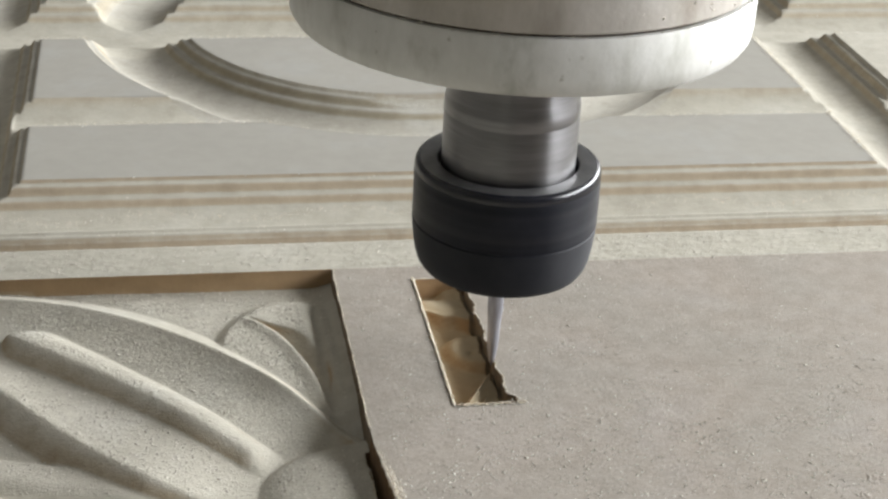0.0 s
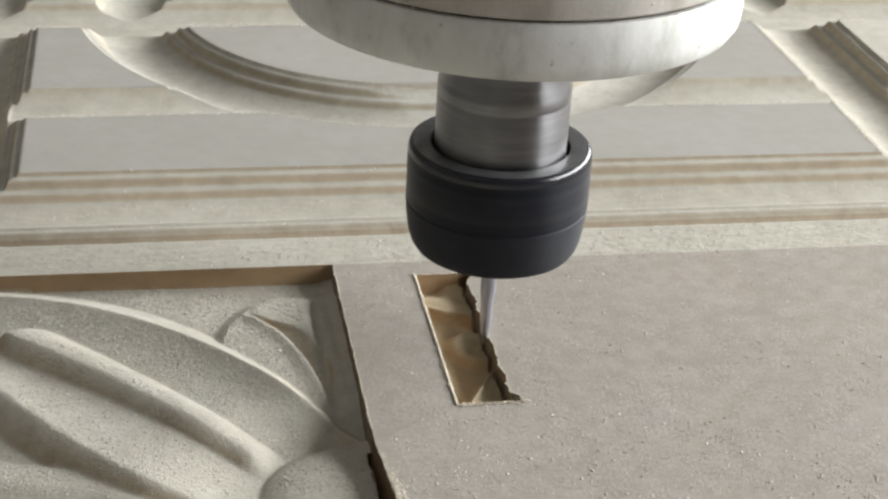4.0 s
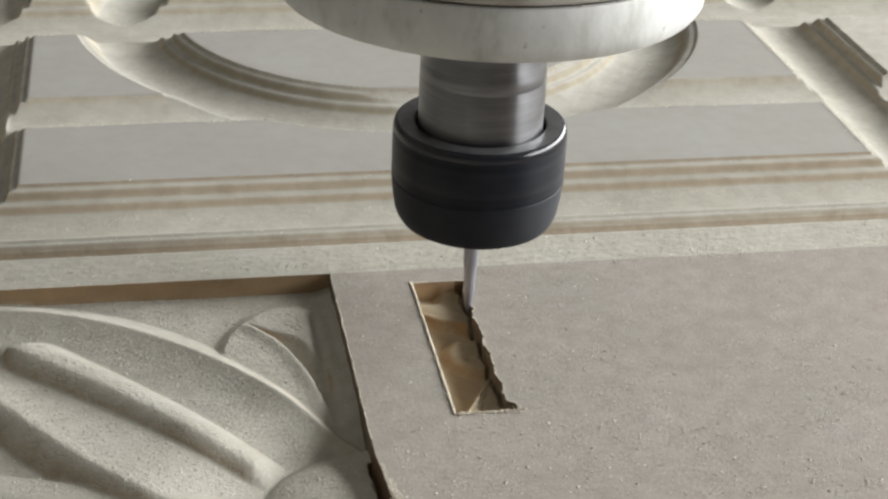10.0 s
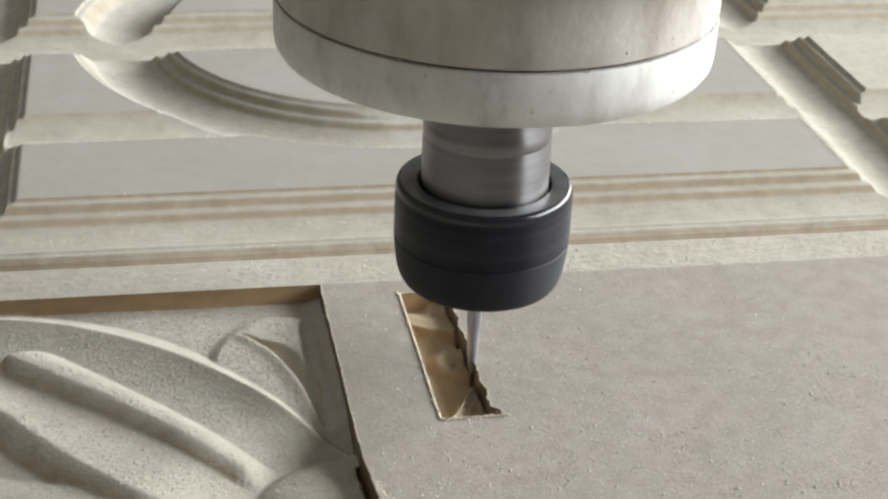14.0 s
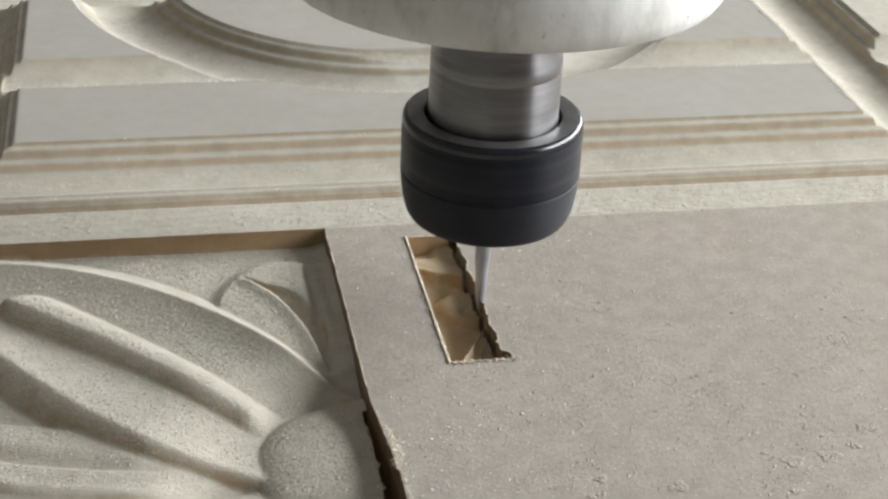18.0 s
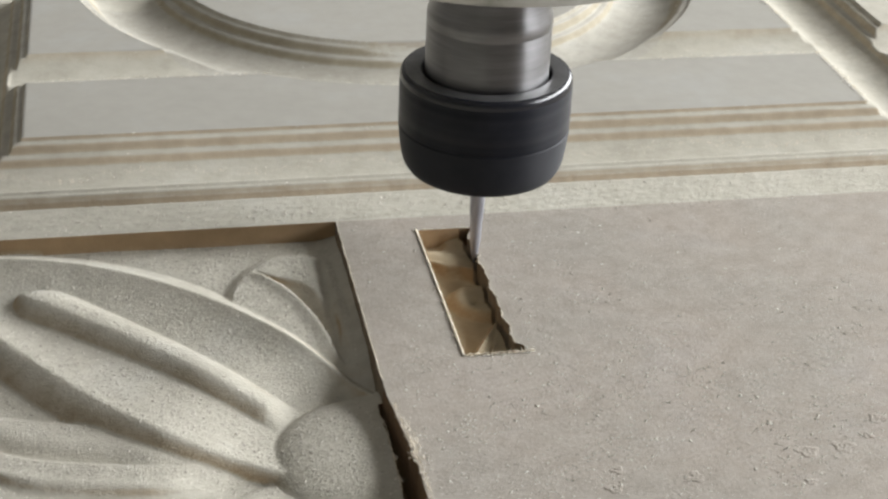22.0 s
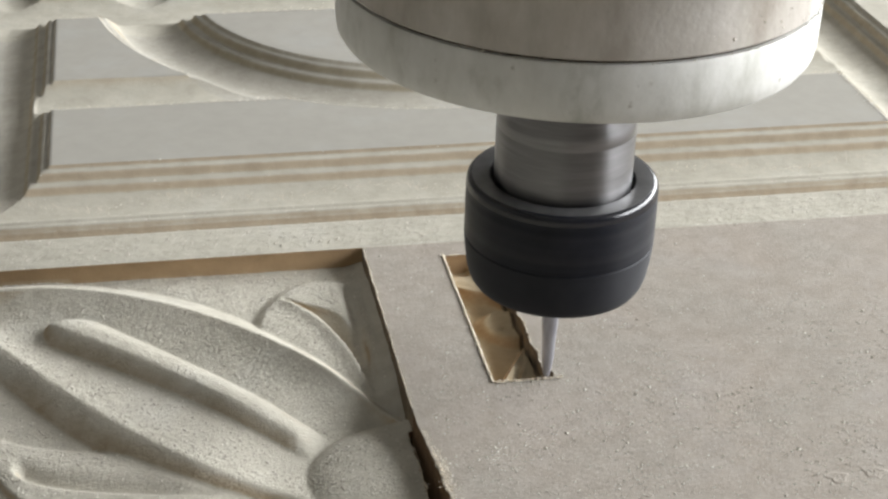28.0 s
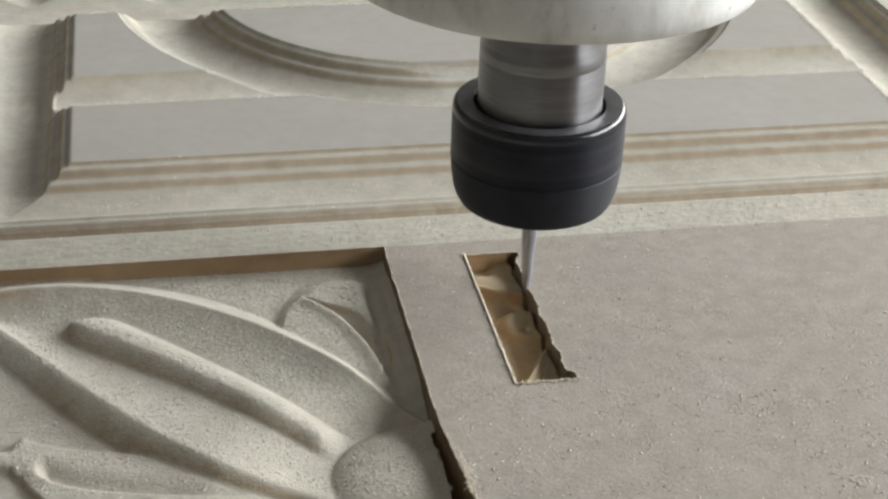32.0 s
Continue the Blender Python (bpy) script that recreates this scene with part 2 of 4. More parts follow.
PLASTER, _t, _b = material("workshop_plaster", (0.16, 0.15, 0.135), 0.9)
_t.links.new(ramp(_t, noise_of(_t, 2.5, 6), [(0.3, (0.25, 0.24, 0.22)), (0.7, (0.34, 0.33, 0.31))]), _b.inputs["Base Color"])
CEILING, _t, _b = material("ceiling_paint", (0.30, 0.29, 0.27), 0.9)
_t.links.new(ramp(_t, noise_of(_t, 2, 5), [(0.3, (0.46, 0.45, 0.43)), (0.7, (0.56, 0.55, 0.53))]), _b.inputs["Base Color"])
CONCRETE, _t, _b = material("concrete", (0.24, 0.23, 0.22), 0.85)
_t.links.new(ramp(_t, noise_of(_t, 4, 7), [(0.3, (0.18, 0.175, 0.165)), (0.7, (0.29, 0.28, 0.265))]), _b.inputs["Base Color"])
FRAME, _t, _b = material("window_paint", (0.7, 0.7, 0.68), 0.5)
SPOIL, _t, _b = material("spoilboard", (0.36, 0.27, 0.18), 0.9)
_t.links.new(ramp(_t, noise_of(_t, 20, 6), [(0.3, (0.28, 0.21, 0.14)), (0.7, (0.40, 0.31, 0.21))]), _b.inputs["Base Color"])
BEDSTEEL, _t, _b = material("machine_paint", (0.30, 0.31, 0.33), 0.5)


# ---- mesh helpers ----
def mesh_object(name, verts, faces, mat_, parent=None, smooth=True, label=""):
    me = bpy.data.meshes.new(name)
    me.from_pydata(verts, [], faces)
    me.materials.append(mat_)
    if smooth:
        me.polygons.foreach_set("use_smooth", [True] * len(me.polygons))
    ob = new(name, me)
    ob.parent = parent
    if label:
        ob["label"] = label
    return ob


def part(name, bm, mat_, parent, label="", smooth=True):
    me = bpy.data.meshes.new(name)
    bmesh.ops.recalc_face_normals(bm, faces=bm.faces)
    bm.to_mesh(me)
    bm.free()
    me.materials.append(mat_)
    if smooth:
        me.polygons.foreach_set("use_smooth", [True] * len(me.polygons))
    ob = new(name, me)
    ob.parent = parent
    if label:
        ob["label"] = label
    return ob


def box(x0, x1, y0, y1, z0, z1, bm=None):
    bm = bm or bmesh.new()
    bmesh.ops.create_cube(bm, size=1, matrix=Matrix.Translation(((x0 + x1) / 2, (y0 + y1) / 2, (z0 + z1) / 2)) @ Matrix.Diagonal((x1 - x0, y1 - y0, z1 - z0, 1)))
    return bm


def sheet(X, Y, Z, pieces, parent, smooth=True):
    """A sheet in millimetres over a net of points, parted by pieces(X, Y) into one mesh a piece: {key: (name, material, label)}."""
    n, m = X.shape
    keys = pieces[0]
    i = np.arange(n * m).reshape(n, m)
    quads = np.stack([i[:-1, :-1], i[:-1, 1:], i[1:, 1:], i[1:, :-1]], -1).reshape(-1, 4)
    mid = lambda A: ((A[:-1, :-1] + A[:-1, 1:] + A[1:, 1:] + A[1:, :-1]) / 4).reshape(-1)
    lab = keys(mid(X), mid(Y))
    V = np.stack([X, Y, Z], -1).reshape(-1, 3) * 0.001
    made = {}
    for key, (name, mat_, label) in pieces[1].items():
        q = quads[lab == key]
        if not len(q):
            continue
        used, inv = np.unique(q, return_inverse=True)
        made[key] = mesh_object(name, V[used].tolist(), inv.reshape(-1, 4).tolist(), mat_, parent, smooth, label)
    return made


def step(a, b, v):
    u = np.clip((v - a) / (b - a), 0, 1)
    return u * u * (3 - 2 * u)


def ripple(X, Y, size, seed):
    """Soft random waves, about -1 to 1."""
    r = np.random.RandomState(seed)
    out = 0
    for k in range(9):
        a, w, p = r.uniform(0, 6.283), r.uniform(0.6, 1.8) * 6.283 / size, r.uniform(0, 6.283)
        out = out + np.sin((X * math.cos(a) + Y * math.sin(a)) * w + p)
    return out / 4.5


def lathe(name, profile, mat_, parent, seg=96, label="", sharp=()):
    """A turned part: profile of (radius, height) in millimetres, walked from one end to the other."""
    pts = [(r * 0.001, z * 0.001) for r, z in profile]
    verts, faces = [], []
    for r, z in pts:
        verts += [(r * math.cos(2 * math.pi * k / seg), r * math.sin(2 * math.pi * k / seg), z) for k in range(seg)]
    for j in range(len(pts) - 1):
        for k in range(seg):
            a, b = j * seg + k, j * seg + (k + 1) % seg
            faces.append((a, b, b + seg, a + seg))
    ob = mesh_object(name, verts, faces, mat_, parent, True, label)
    bm = bmesh.new()
    bm.from_mesh(ob.data)
    bmesh.ops.recalc_face_normals(bm, faces=bm.faces)
    for e in bm.edges:
        if len(e.link_faces) == 2 and e.calc_face_angle() > radians(32):
            e.smooth = False
    bm.to_mesh(ob.data)
    bm.free()
    return ob


# ---- the room round the machine ----
def room():
    def slab(name, *b, mat_=PLASTER):
        return tagged(part(name, box(*b), mat_, None, smooth=False), kind="structure")
    slab("floor", -3.2, WIN_X + 0.2, -3.2, 3.2, -1.0, -0.9, mat_=CONCRETE)
    slab("ceiling", -3.2, WIN_X + 0.2, -3.2, 3.2, 2.4, 2.5, mat_=CEILING)
    slab("wall_west", -3.2, -3.1, -3.2, 3.2, -0.9, 2.4)
    slab("wall_north", -3.1, WIN_X, 3.1, 3.2, -0.9, 2.4)
    slab("wall_south", -3.1, WIN_X, -3.2, -3.1, -0.9, 2.4)
    bm = box(WIN_X, WIN_X + 0.2, -3.2, WIN_Y0, -0.9, 2.4)
    box(WIN_X, WIN_X + 0.2, WIN_Y1, 3.2, -0.9, 2.4, bm)
    box(WIN_X, WIN_X + 0.2, WIN_Y0, WIN_Y1, -0.9, WIN_Z0, bm)
    box(WIN_X, WIN_X + 0.2, WIN_Y0, WIN_Y1, WIN_Z1, 2.4, bm)
    tagged(part("wall_east", bm, PLASTER, None, smooth=False), kind="structure")
    win = tagged(new("window_1"), kind="structure")
    bm = box(WIN_X + 0.08, WIN_X + 0.13, WIN_Y0, WIN_Y0 + 0.05, WIN_Z0, WIN_Z1)
    box(WIN_X + 0.08, WIN_X + 0.13, WIN_Y1 - 0.05, WIN_Y1, WIN_Z0, WIN_Z1, bm)
    box(WIN_X + 0.08, WIN_X + 0.13, WIN_Y0 + 0.05, WIN_Y1 - 0.05, WIN_Z0, WIN_Z0 + 0.05, bm)
    box(WIN_X + 0.08, WIN_X + 0.13, WIN_Y0 + 0.05, WIN_Y1 - 0.05, WIN_Z1 - 0.05, WIN_Z1, bm)
    part("window_frame", bm, FRAME, win, smooth=False)


room()


def machine_bed():
    bed = tagged(new("machine_bed"), "brown spoilboard on a grey welded steel machine frame", "machine bed")
    bed.location = (0.05, 0.2, -0.9)
    part("spoilboard", box(-0.75, 0.75, -0.95, 0.95, 0.852, 0.882), SPOIL, bed, smooth=False)
    part("frame", box(-0.72, 0.72, -0.92, 0.92, 0.74, 0.852), BEDSTEEL, bed, smooth=False)
    for x in (-0.66, 0.66):
        for y in (-0.86, 0.86):
            part("leg", box(x - 0.05, x + 0.05, y - 0.05, y + 0.05, 0, 0.74), BEDSTEEL, bed, smooth=False)


machine_bed()

# ---- the carved fibreboard panel (plan in millimetres, from the near corner of the slot; top face at 0) ----
SLOT_W, SLOT_L = 11.6, 50.0
POCKET_Y = 56.0
PX0, PX1, PY0, PY1 = -84.0, 129.0, 106.0, 338.0
RING = (21.0, 222.0, 80.0)


def pocket_edge(Y):
    return -16.7 + 1.9 * (1 - step(-36, -6, Y)) + 0.05 * np.sin(Y * 0.7) + 0.03 * np.sin(Y * 1.9 + 1)


def slot_edge(Y):
    bite = np.abs(np.sin(Y * 0.31 + 0.4)) ** 2 * 0.45 + 0.16 * np.sin(Y * 1.1 + 0.5) + 0.10 * np.sin(Y * 2.9 + 2)
    inside = step(-0.3, 0.0, Y) * (1 - step(47.0, 49.5, Y))
    edge = SLOT_W - inside * (0.75 + bite) + 0.3 * np.exp(-((Y - 48.3) / 1.0) ** 2)
    plunge = SLOT_W - 1.15 + np.sqrt(np.clip(2.9 - (Y - 1.45) ** 2, 0, None))
    return np.where((Y > -0.2) & (Y < 3.1), np.maximum(edge, plunge), edge)


def cutter(q):
    """Depth of the stepped moulding cut at q from its edge (0) to its centre (14)."""
    hollow = 1 - (1 - np.clip((q - 5.8) / 8.8, 0, 1)) ** 2
    return -(0.85 * step(0, 0.5, q) + 0.15 * step(0.4, 2, q) + 2.0 * step(1.9, 3.3, q) + 0.2 * step(3, 5, q) + 1.6 * step(4.8, 6.3, q) + 1.9 * hollow)


def ring_cut(q, outer):
    """Depth of the ring moulding at q from its edge: sharp steps inside, a worn slope outside."""
    hollow = 1 - (1 - np.clip((q - 5.8) / 8.8, 0, 1)) ** 2
    inside = 0.95 * step(0, 1.1, q) + 0.1 * step(0.8, 2, q) + 2.1 * step(2.0, 3.3, q) + 0.15 * step(3, 5, q) + 1.7 * step(4.8, 6.2, q)
    outside = 0.7 * step(0, 0.7, q) + 0.25 * step(0.7, 2.0, q) + 4.05 * step(1.7, 6.6, q)
    return -(np.where(outer, outside, inside) + 1.8 * hollow)


def panel_height(X, Y):
    wob = ripple(X, Y, 60, 3) * 0.12
    out = np.maximum(np.maximum(PX0 - X, X - PX1), np.maximum(PY0 - Y, Y - PY1))
    worn = out + 0.16 * ripple(X, Y, 2.4, 15) * step(16, 22, out)
    border = np.where((out < 0) | (out > 28), 0, cutter(np.clip(np.minimum(worn, 28 - worn), 0, 14)))
    r = np.hypot(X - RING[0], Y - RING[1])
    off = np.abs(r - RING[2] - wob)
    ring = np.where(off < 14.6, ring_cut(14.6 - off, r > RING[2]), 0)
    mid = np.abs(Y - 221.5 - wob)
    wide = np.where(mid < 17.5, cutter(17.5 - mid) - 0.4 * step(6, 10, 17.5 - mid), 0)
    end = np.clip(-88.0 - X, 0, None) * 3.0
    Z = np.minimum(np.minimum(border, ring), wide)
    for yc in (148.5, 295.0):
        c = np.hypot(Y - yc - wob * 2, end) / 9.6
        Z = np.minimum(Z, np.where(c < 1, -3.9 * (np.sqrt(np.clip(1.35 - c * c, 0, 2)) - 0.5916) / 0.5703, 0))
    Yw = Y + 0.05 * ripple(X, Y, 2.6, 14)
    near = np.where((Y > 68.6) & (Y < 78.0), -(3.2 * step(69.0, 70.0, Yw) - 1.7 * step(74.0, 74.4, Yw) - 1.15 * np.clip((Y - 74.5) / 1.2, 0, 1) - 0.35 * step(77.0, 77.3, Y)), 0)
    Z = np.minimum(Z, near)
    Z = Z - 1.1 * np.exp(-((X - -38.9) ** 2 / 1.2 + (Y - 144.7) ** 2 / 0.5))
    rough = (Z < -0.15) | ((Y > 56) & (Y < 92))
    strip = (Y > 57) & (Y < 93) & (Z > -0.6)
    grit = np.clip(ripple(X, Y, 4.0, 5) + 0.2, 0, 2) * 0.03 + np.clip(ripple(X, Y, 2.1, 8), -0.1, 2) * 0.035
    return Z + np.where(rough, 0.035 * ripple(X, Y, 3.1, 5) + 0.02 * ripple(X, Y, 1.3, 8), 0) + np.where(strip, grit, 0)


def panel_piece(X, Y):
    out = np.maximum(np.maximum(PX0 - X, X - PX1), np.maximum(PY0 - Y, Y - PY1))
    r = np.abs(np.hypot(X - RING[0], Y - RING[1]) - RING[2])
    side = np.where(PX0 - X == out, 12, np.where(X - PX1 == out, 13, np.where(Y - PY1 == out, 14, 0)))
    lab = np.where(out > 0, side, 1)
    lab = np.where((out <= 0) & (r < 14.6), 2, lab)
    for yc in (148.5, 295.0):
        lab = np.where((np.abs(Y - yc) < 9.6) & (X > -92) & (np.hypot(X - RING[0], Y - RING[1]) >= RING[2] + 14.6) & (out < 28), np.where(X < 21, 4, 6) + (yc > 200) * 4, lab)
    lab = np.where((np.abs(Y - 221.5) < 17.5), 3, lab)
    return np.where(Y < 68.6, 5, lab)


def rim_foot(X):
    """Where the large petal's outer slope meets the floor."""
    return -0.6 * step(-84, -66, X) + np.polyval(np.polyfit((-95, -83, -75, -67, -60, -52, -46, -41, -36, -30, -26, -19), (57.0, 56.4, 55.5, 52.9, 49.2, 43.6, 38.4, 33.6, 27.2, 19.0, 12.4, -1.5), 4), X)


def rim_crest(X):
    return np.polyval(np.polyfit((-95, -83, -75, -67, -57, -51, -45, -41, -35, -31, -27, -22), (48.5, 47.4, 46.4, 43.6, 37.4, 32.2, 27.8, 23.5, 17.2, 11.9, 6.6, -2.0), 4), X)


def low_edge(X):
    return 1.9 + np.polyval(np.polyfit((-95, -84, -73, -63, -54, -45, -36), (32.0, 16.5, 2.0, -9.5, -18.0, -24.5, -30.0), 4), X)


def rib_frame(X, Y):
    """Along and across the rib, and its half width."""
    s = ((X + 80) * 47.0 - (Y - 34) * 48.5) / 67.54
    u = np.clip(s / 67.5, 0, 1)
    n = ((X + 80) * 48.5 + (Y - 34) * 47.0) / 67.54 - 0.3 - 1.7 * np.sin(u * math.pi)
    return s, n - 0.3, 5.2 - 2.0 * u


def lower_line(X):
    return -14.6 - 0.235 * (X + 80) + 5.0 * np.exp(-np.maximum(X + 89, -2) / 5.0)


def petal_width(X, Y):
    """Half width of the lower petal, rounded at its tip."""
    t = np.clip((X + 93.5) / 58, 0.001, 1)
    body = np.where(Y > lower_line(X), 11.5, 9.0) * np.sin(t ** 0.6 * math.pi) ** 0.62 + 0.3
    return np.maximum(body, 3.6 * step(-108, -90, X) * (1 - step(-80, -60, X)))


def vein_line(Y):
    return np.polyval(np.polyfit((6, 14, 22.2, 26.8, 32.5, 37.7, 41), (-21.8, -23.5, -25.2, -26.6, -29.1, -32.5, -35.0), 3), Y)


BOSS = (-20.9, -23.8, 18.3)


def boss_top(r):
    return -5.0 + 4.2 * np.clip(1 - (r / BOSS[2]) ** 2, 0, 1) ** 0.5


def sink(X, Y):
    """How much deeper the carving lies towards the cut-through wall and round the boss."""
    r = np.hypot(X - BOSS[0], Y - BOSS[1])
    return 0.35 * step(-70, -28, X) * step(-12, 12, Y) + 2.6 * (1 - step(17, 40, r))


def relief_height(X, Y):
    """The carved flower, its shapes drawn on a level sheet and then let down into the board."""
    deep = sink(X, Y)
    Z = level_relief(X - deep * (X + 57) / 165, Y - deep * (Y + 247) / 165) - deep
    # soft foot of the wall
    edge = pocket_edge(Y)
    Z = Z + np.clip(-0.3 - Z, 0, 6) * 0.3 * np.clip(1 - (edge - X) / 5.0, 0, 1) ** 1.5 * step(-9, -5, Y)
    # the slit where the boss was cut through
    ragged = -17.5 + 0.12 * np.sin(Y * 1.3) + 0.1 * np.sin(Y * 3.1) - 0.012 * (Y + 20)
    slit = (X > np.minimum(edge - 0.25, ragged)) & (Y < -7.5)
    return np.where(slit, -11.2, np.maximum(Z, -11.0))


def level_relief(X, Y):
    floor = -4.2 - 1.8 * step(34, 4, Y) * step(-36, -64, X) + 0.10 * ripple(X, Y, 14, 11)
    foot, crest_y, low_y = rim_foot(X), rim_crest(X), low_edge(X)
    near = step(-92, -38, X)
    crest = -0.1 - 0.5 * near - 1.3 * step(-31, -18, X)
    inner = np.clip((Y - low_y) / np.maximum(crest_y - low_y, 2), 0, 1)
    across = np.abs(2 * inner - 1)
    dish = (-3.6 + 1.0 * near) * np.where(inner > 0.5, 1 - across ** 2.7, 1 - 0.5 * across ** 1.5)
    u = np.clip((Y - crest_y) / np.maximum(foot - crest_y, 2.5), 0, 1)
    down = (low_y - Y) * 0.72
    wide = 7.2 - 5.2 * step(-84, -42, X)
    fall = np.clip((down + 0.3) / wide, 0, 1)
    rise = (1 - u) * (1 - fall ** 1.6)
    Z = floor + (crest + dish - floor) * rise
    # the rib along the large petal
    s, n, half = rib_frame(X, Y)
    past = np.where(s < 4.5, (4.5 - s) * 0.45, np.where(s > 66, s - 66, 0))
    end = np.sqrt(np.clip(1 - (past / 4.2) ** 2, 0, 1))
    w = n / (half * np.maximum(end, 0.05))
    ridge = np.where(w > -0.28, np.clip(1 - (np.clip(w + 0.28, 0, 3) / 1.5) ** 1.8, 0, 1), np.clip(1 - np.clip((-0.28 - w) / 0.82, 0, 2) ** 1.5, 0, 1))
    r = np.hypot(X - BOSS[0], Y - BOSS[1])
    Z = Z + 3.1 * ridge * end * (1 - 0.35 * np.clip(s / 67.5, 0, 1)) * step(BOSS[2] - 1.5, BOSS[2] + 5.5, r)
    # the lower petal and its vein
    line = lower_line(X)
    t = np.clip((X + 89.5) / 54, 0.001, 1)
    wide = petal_width(X, Y)
    rise = (1 - step(-1.4, 1.0, np.abs(Y - line) - wide)) * step(-108, -100, X)
    low = floor + (-4.5 + 0.6 * t - 0.7 * ((Y - line) / wide) ** 2 - floor) * rise
    v = (Y - line) / (1.5 + 0.6 * (1 - t))
    fade = step(-89, -86, X) * (1 - step(-70, -50, X))
    low = low - 1.7 * np.where(v > 0, np.exp(-(v * 0.62) ** 2), np.exp(-(v * 2.6) ** 2)) * fade
    ridge = (Y - line + 6.9) / 1.3
    low = low + 0.3 * np.exp(-ridge * ridge) * (1 - step(-62, -48, X)) * rise - 0.15 * np.exp(-((Y - line + 9.2) / 1.2) ** 2) * rise
    Z = np.maximum(Z, low)
    # a further petal that starts nearer the boss
    e = ((X + 46) * 0.75 + (Y + 42) * 0.66, -(X + 46) * 0.66 + (Y + 42) * 0.75)
    q = np.clip(1 - (e[0] / 20) ** 2 - (e[1] / 8.5) ** 2, 0, 1)
    Z = np.maximum(Z, floor + 1.5 * q ** 0.45)
    # the small upright leaf in the corner
    c = np.hypot((X + 27.5) / 16.0, (Y - 25.0) / 24.5)
    c = np.where(X > -27.5, np.hypot((X + 27.5) / 30.0, (Y - 25.0) / 24.5), c)
    leaf = floor + (1.05 + 0.2 * step(10, 45, Y)) * (1 - step(0.86, 1.04, c)) * step(-48, -40, X + Y * 0.12)
    on_leaf = step(-0.25, 0.15, leaf - Z) * (1 - step(0.80, 0.97, c))
    Z = np.maximum(Z, leaf)
    vein = X - vein_line(Y)
    width = 0.8 + 3.6 * step(41.5, 35, Y) * step(4, 28, Y) + 0.6 * step(10, 22, Y)
    cut = step(42.5, 39.5, Y) * step(4, 16, Y) * on_leaf
    Z = Z - 2.5 * cut * np.where(vein > 0, np.clip(1 - vein / width, 0, 1) ** 0.9, 0) * step(-0.35, 0.35, vein) + 0.7 * cut * np.exp(-(np.minimum(vein, 0) / 2.4) ** 2) * (1 - step(-0.2, 1.0, vein))
    for x0, amp in ((-21.6, 1.0), (-18.7, 0.5)):
        side = X - x0 + 0.03 * (Y - 30)
        Z = Z - amp * np.exp(-(side / 1.3) ** 2) * step(49, 40, Y) * step(2, 14, Y) * on_leaf
    # the round boss at the middle of the flower
    Z = Z - 1.1 * (1 - step(14, 42, r))
    Z = np.where(r < BOSS[2], np.maximum(Z, boss_top(r)), Z)
    for y, h in ((-26.8, 0.25), (-31.5, 0.2)):
        Z = Z - h * np.exp(-((Y - y) / 1.1) ** 2) * step(-24, -18, X) * (r < BOSS[2])
    return Z + 0.03 * ripple(X, Y, 5.0, 21) + 0.02 * ripple(X, Y, 1.4, 22)


def relief_piece(X, Y):
    lab = np.zeros(X.shape, int)
    deep = sink(X, Y)
    edge, Xr, Yr = pocket_edge(Y), X, Y
    X, Y = X - deep * (X + 57) / 165, Y - deep * (Y + 247) / 165
    lab = np.where((np.abs(Y - lower_line(X)) < petal_width(X, Y) + 1.2) & (X > -108), 3, lab)
    lab = np.where(((X + 46) * 0.75 + (Y + 42) * 0.66) ** 2 / 400 + (-(X + 46) * 0.66 + (Y + 42) * 0.75) ** 2 / 72 < 1, 4, lab)
    lab = np.where(np.hypot((X + 27.5) / 16.0, (Y - 25.0) / 24.5) < 1.04, 5, lab)
    lab = np.where((Y < rim_foot(X)) & (Y > low_edge(X) - 8), 1, lab)
    along, n, half = rib_frame(X, Y)
    lab = np.where((n > -half) & (n < 1.2 * half) & (along > -5) & (along < 70), 2, lab)
    lab = np.where(np.hypot(X - BOSS[0], Y - BOSS[1]) < BOSS[2], 6, lab)
    lab = np.where(Yr > POCKET_Y - 0.1, 7, lab)
    lab = np.where(Xr > edge - 0.2, 9, lab)
    return np.where((Xr > np.minimum(edge - 0.25, -17.55)) & (Yr < -7.5), 8, lab)


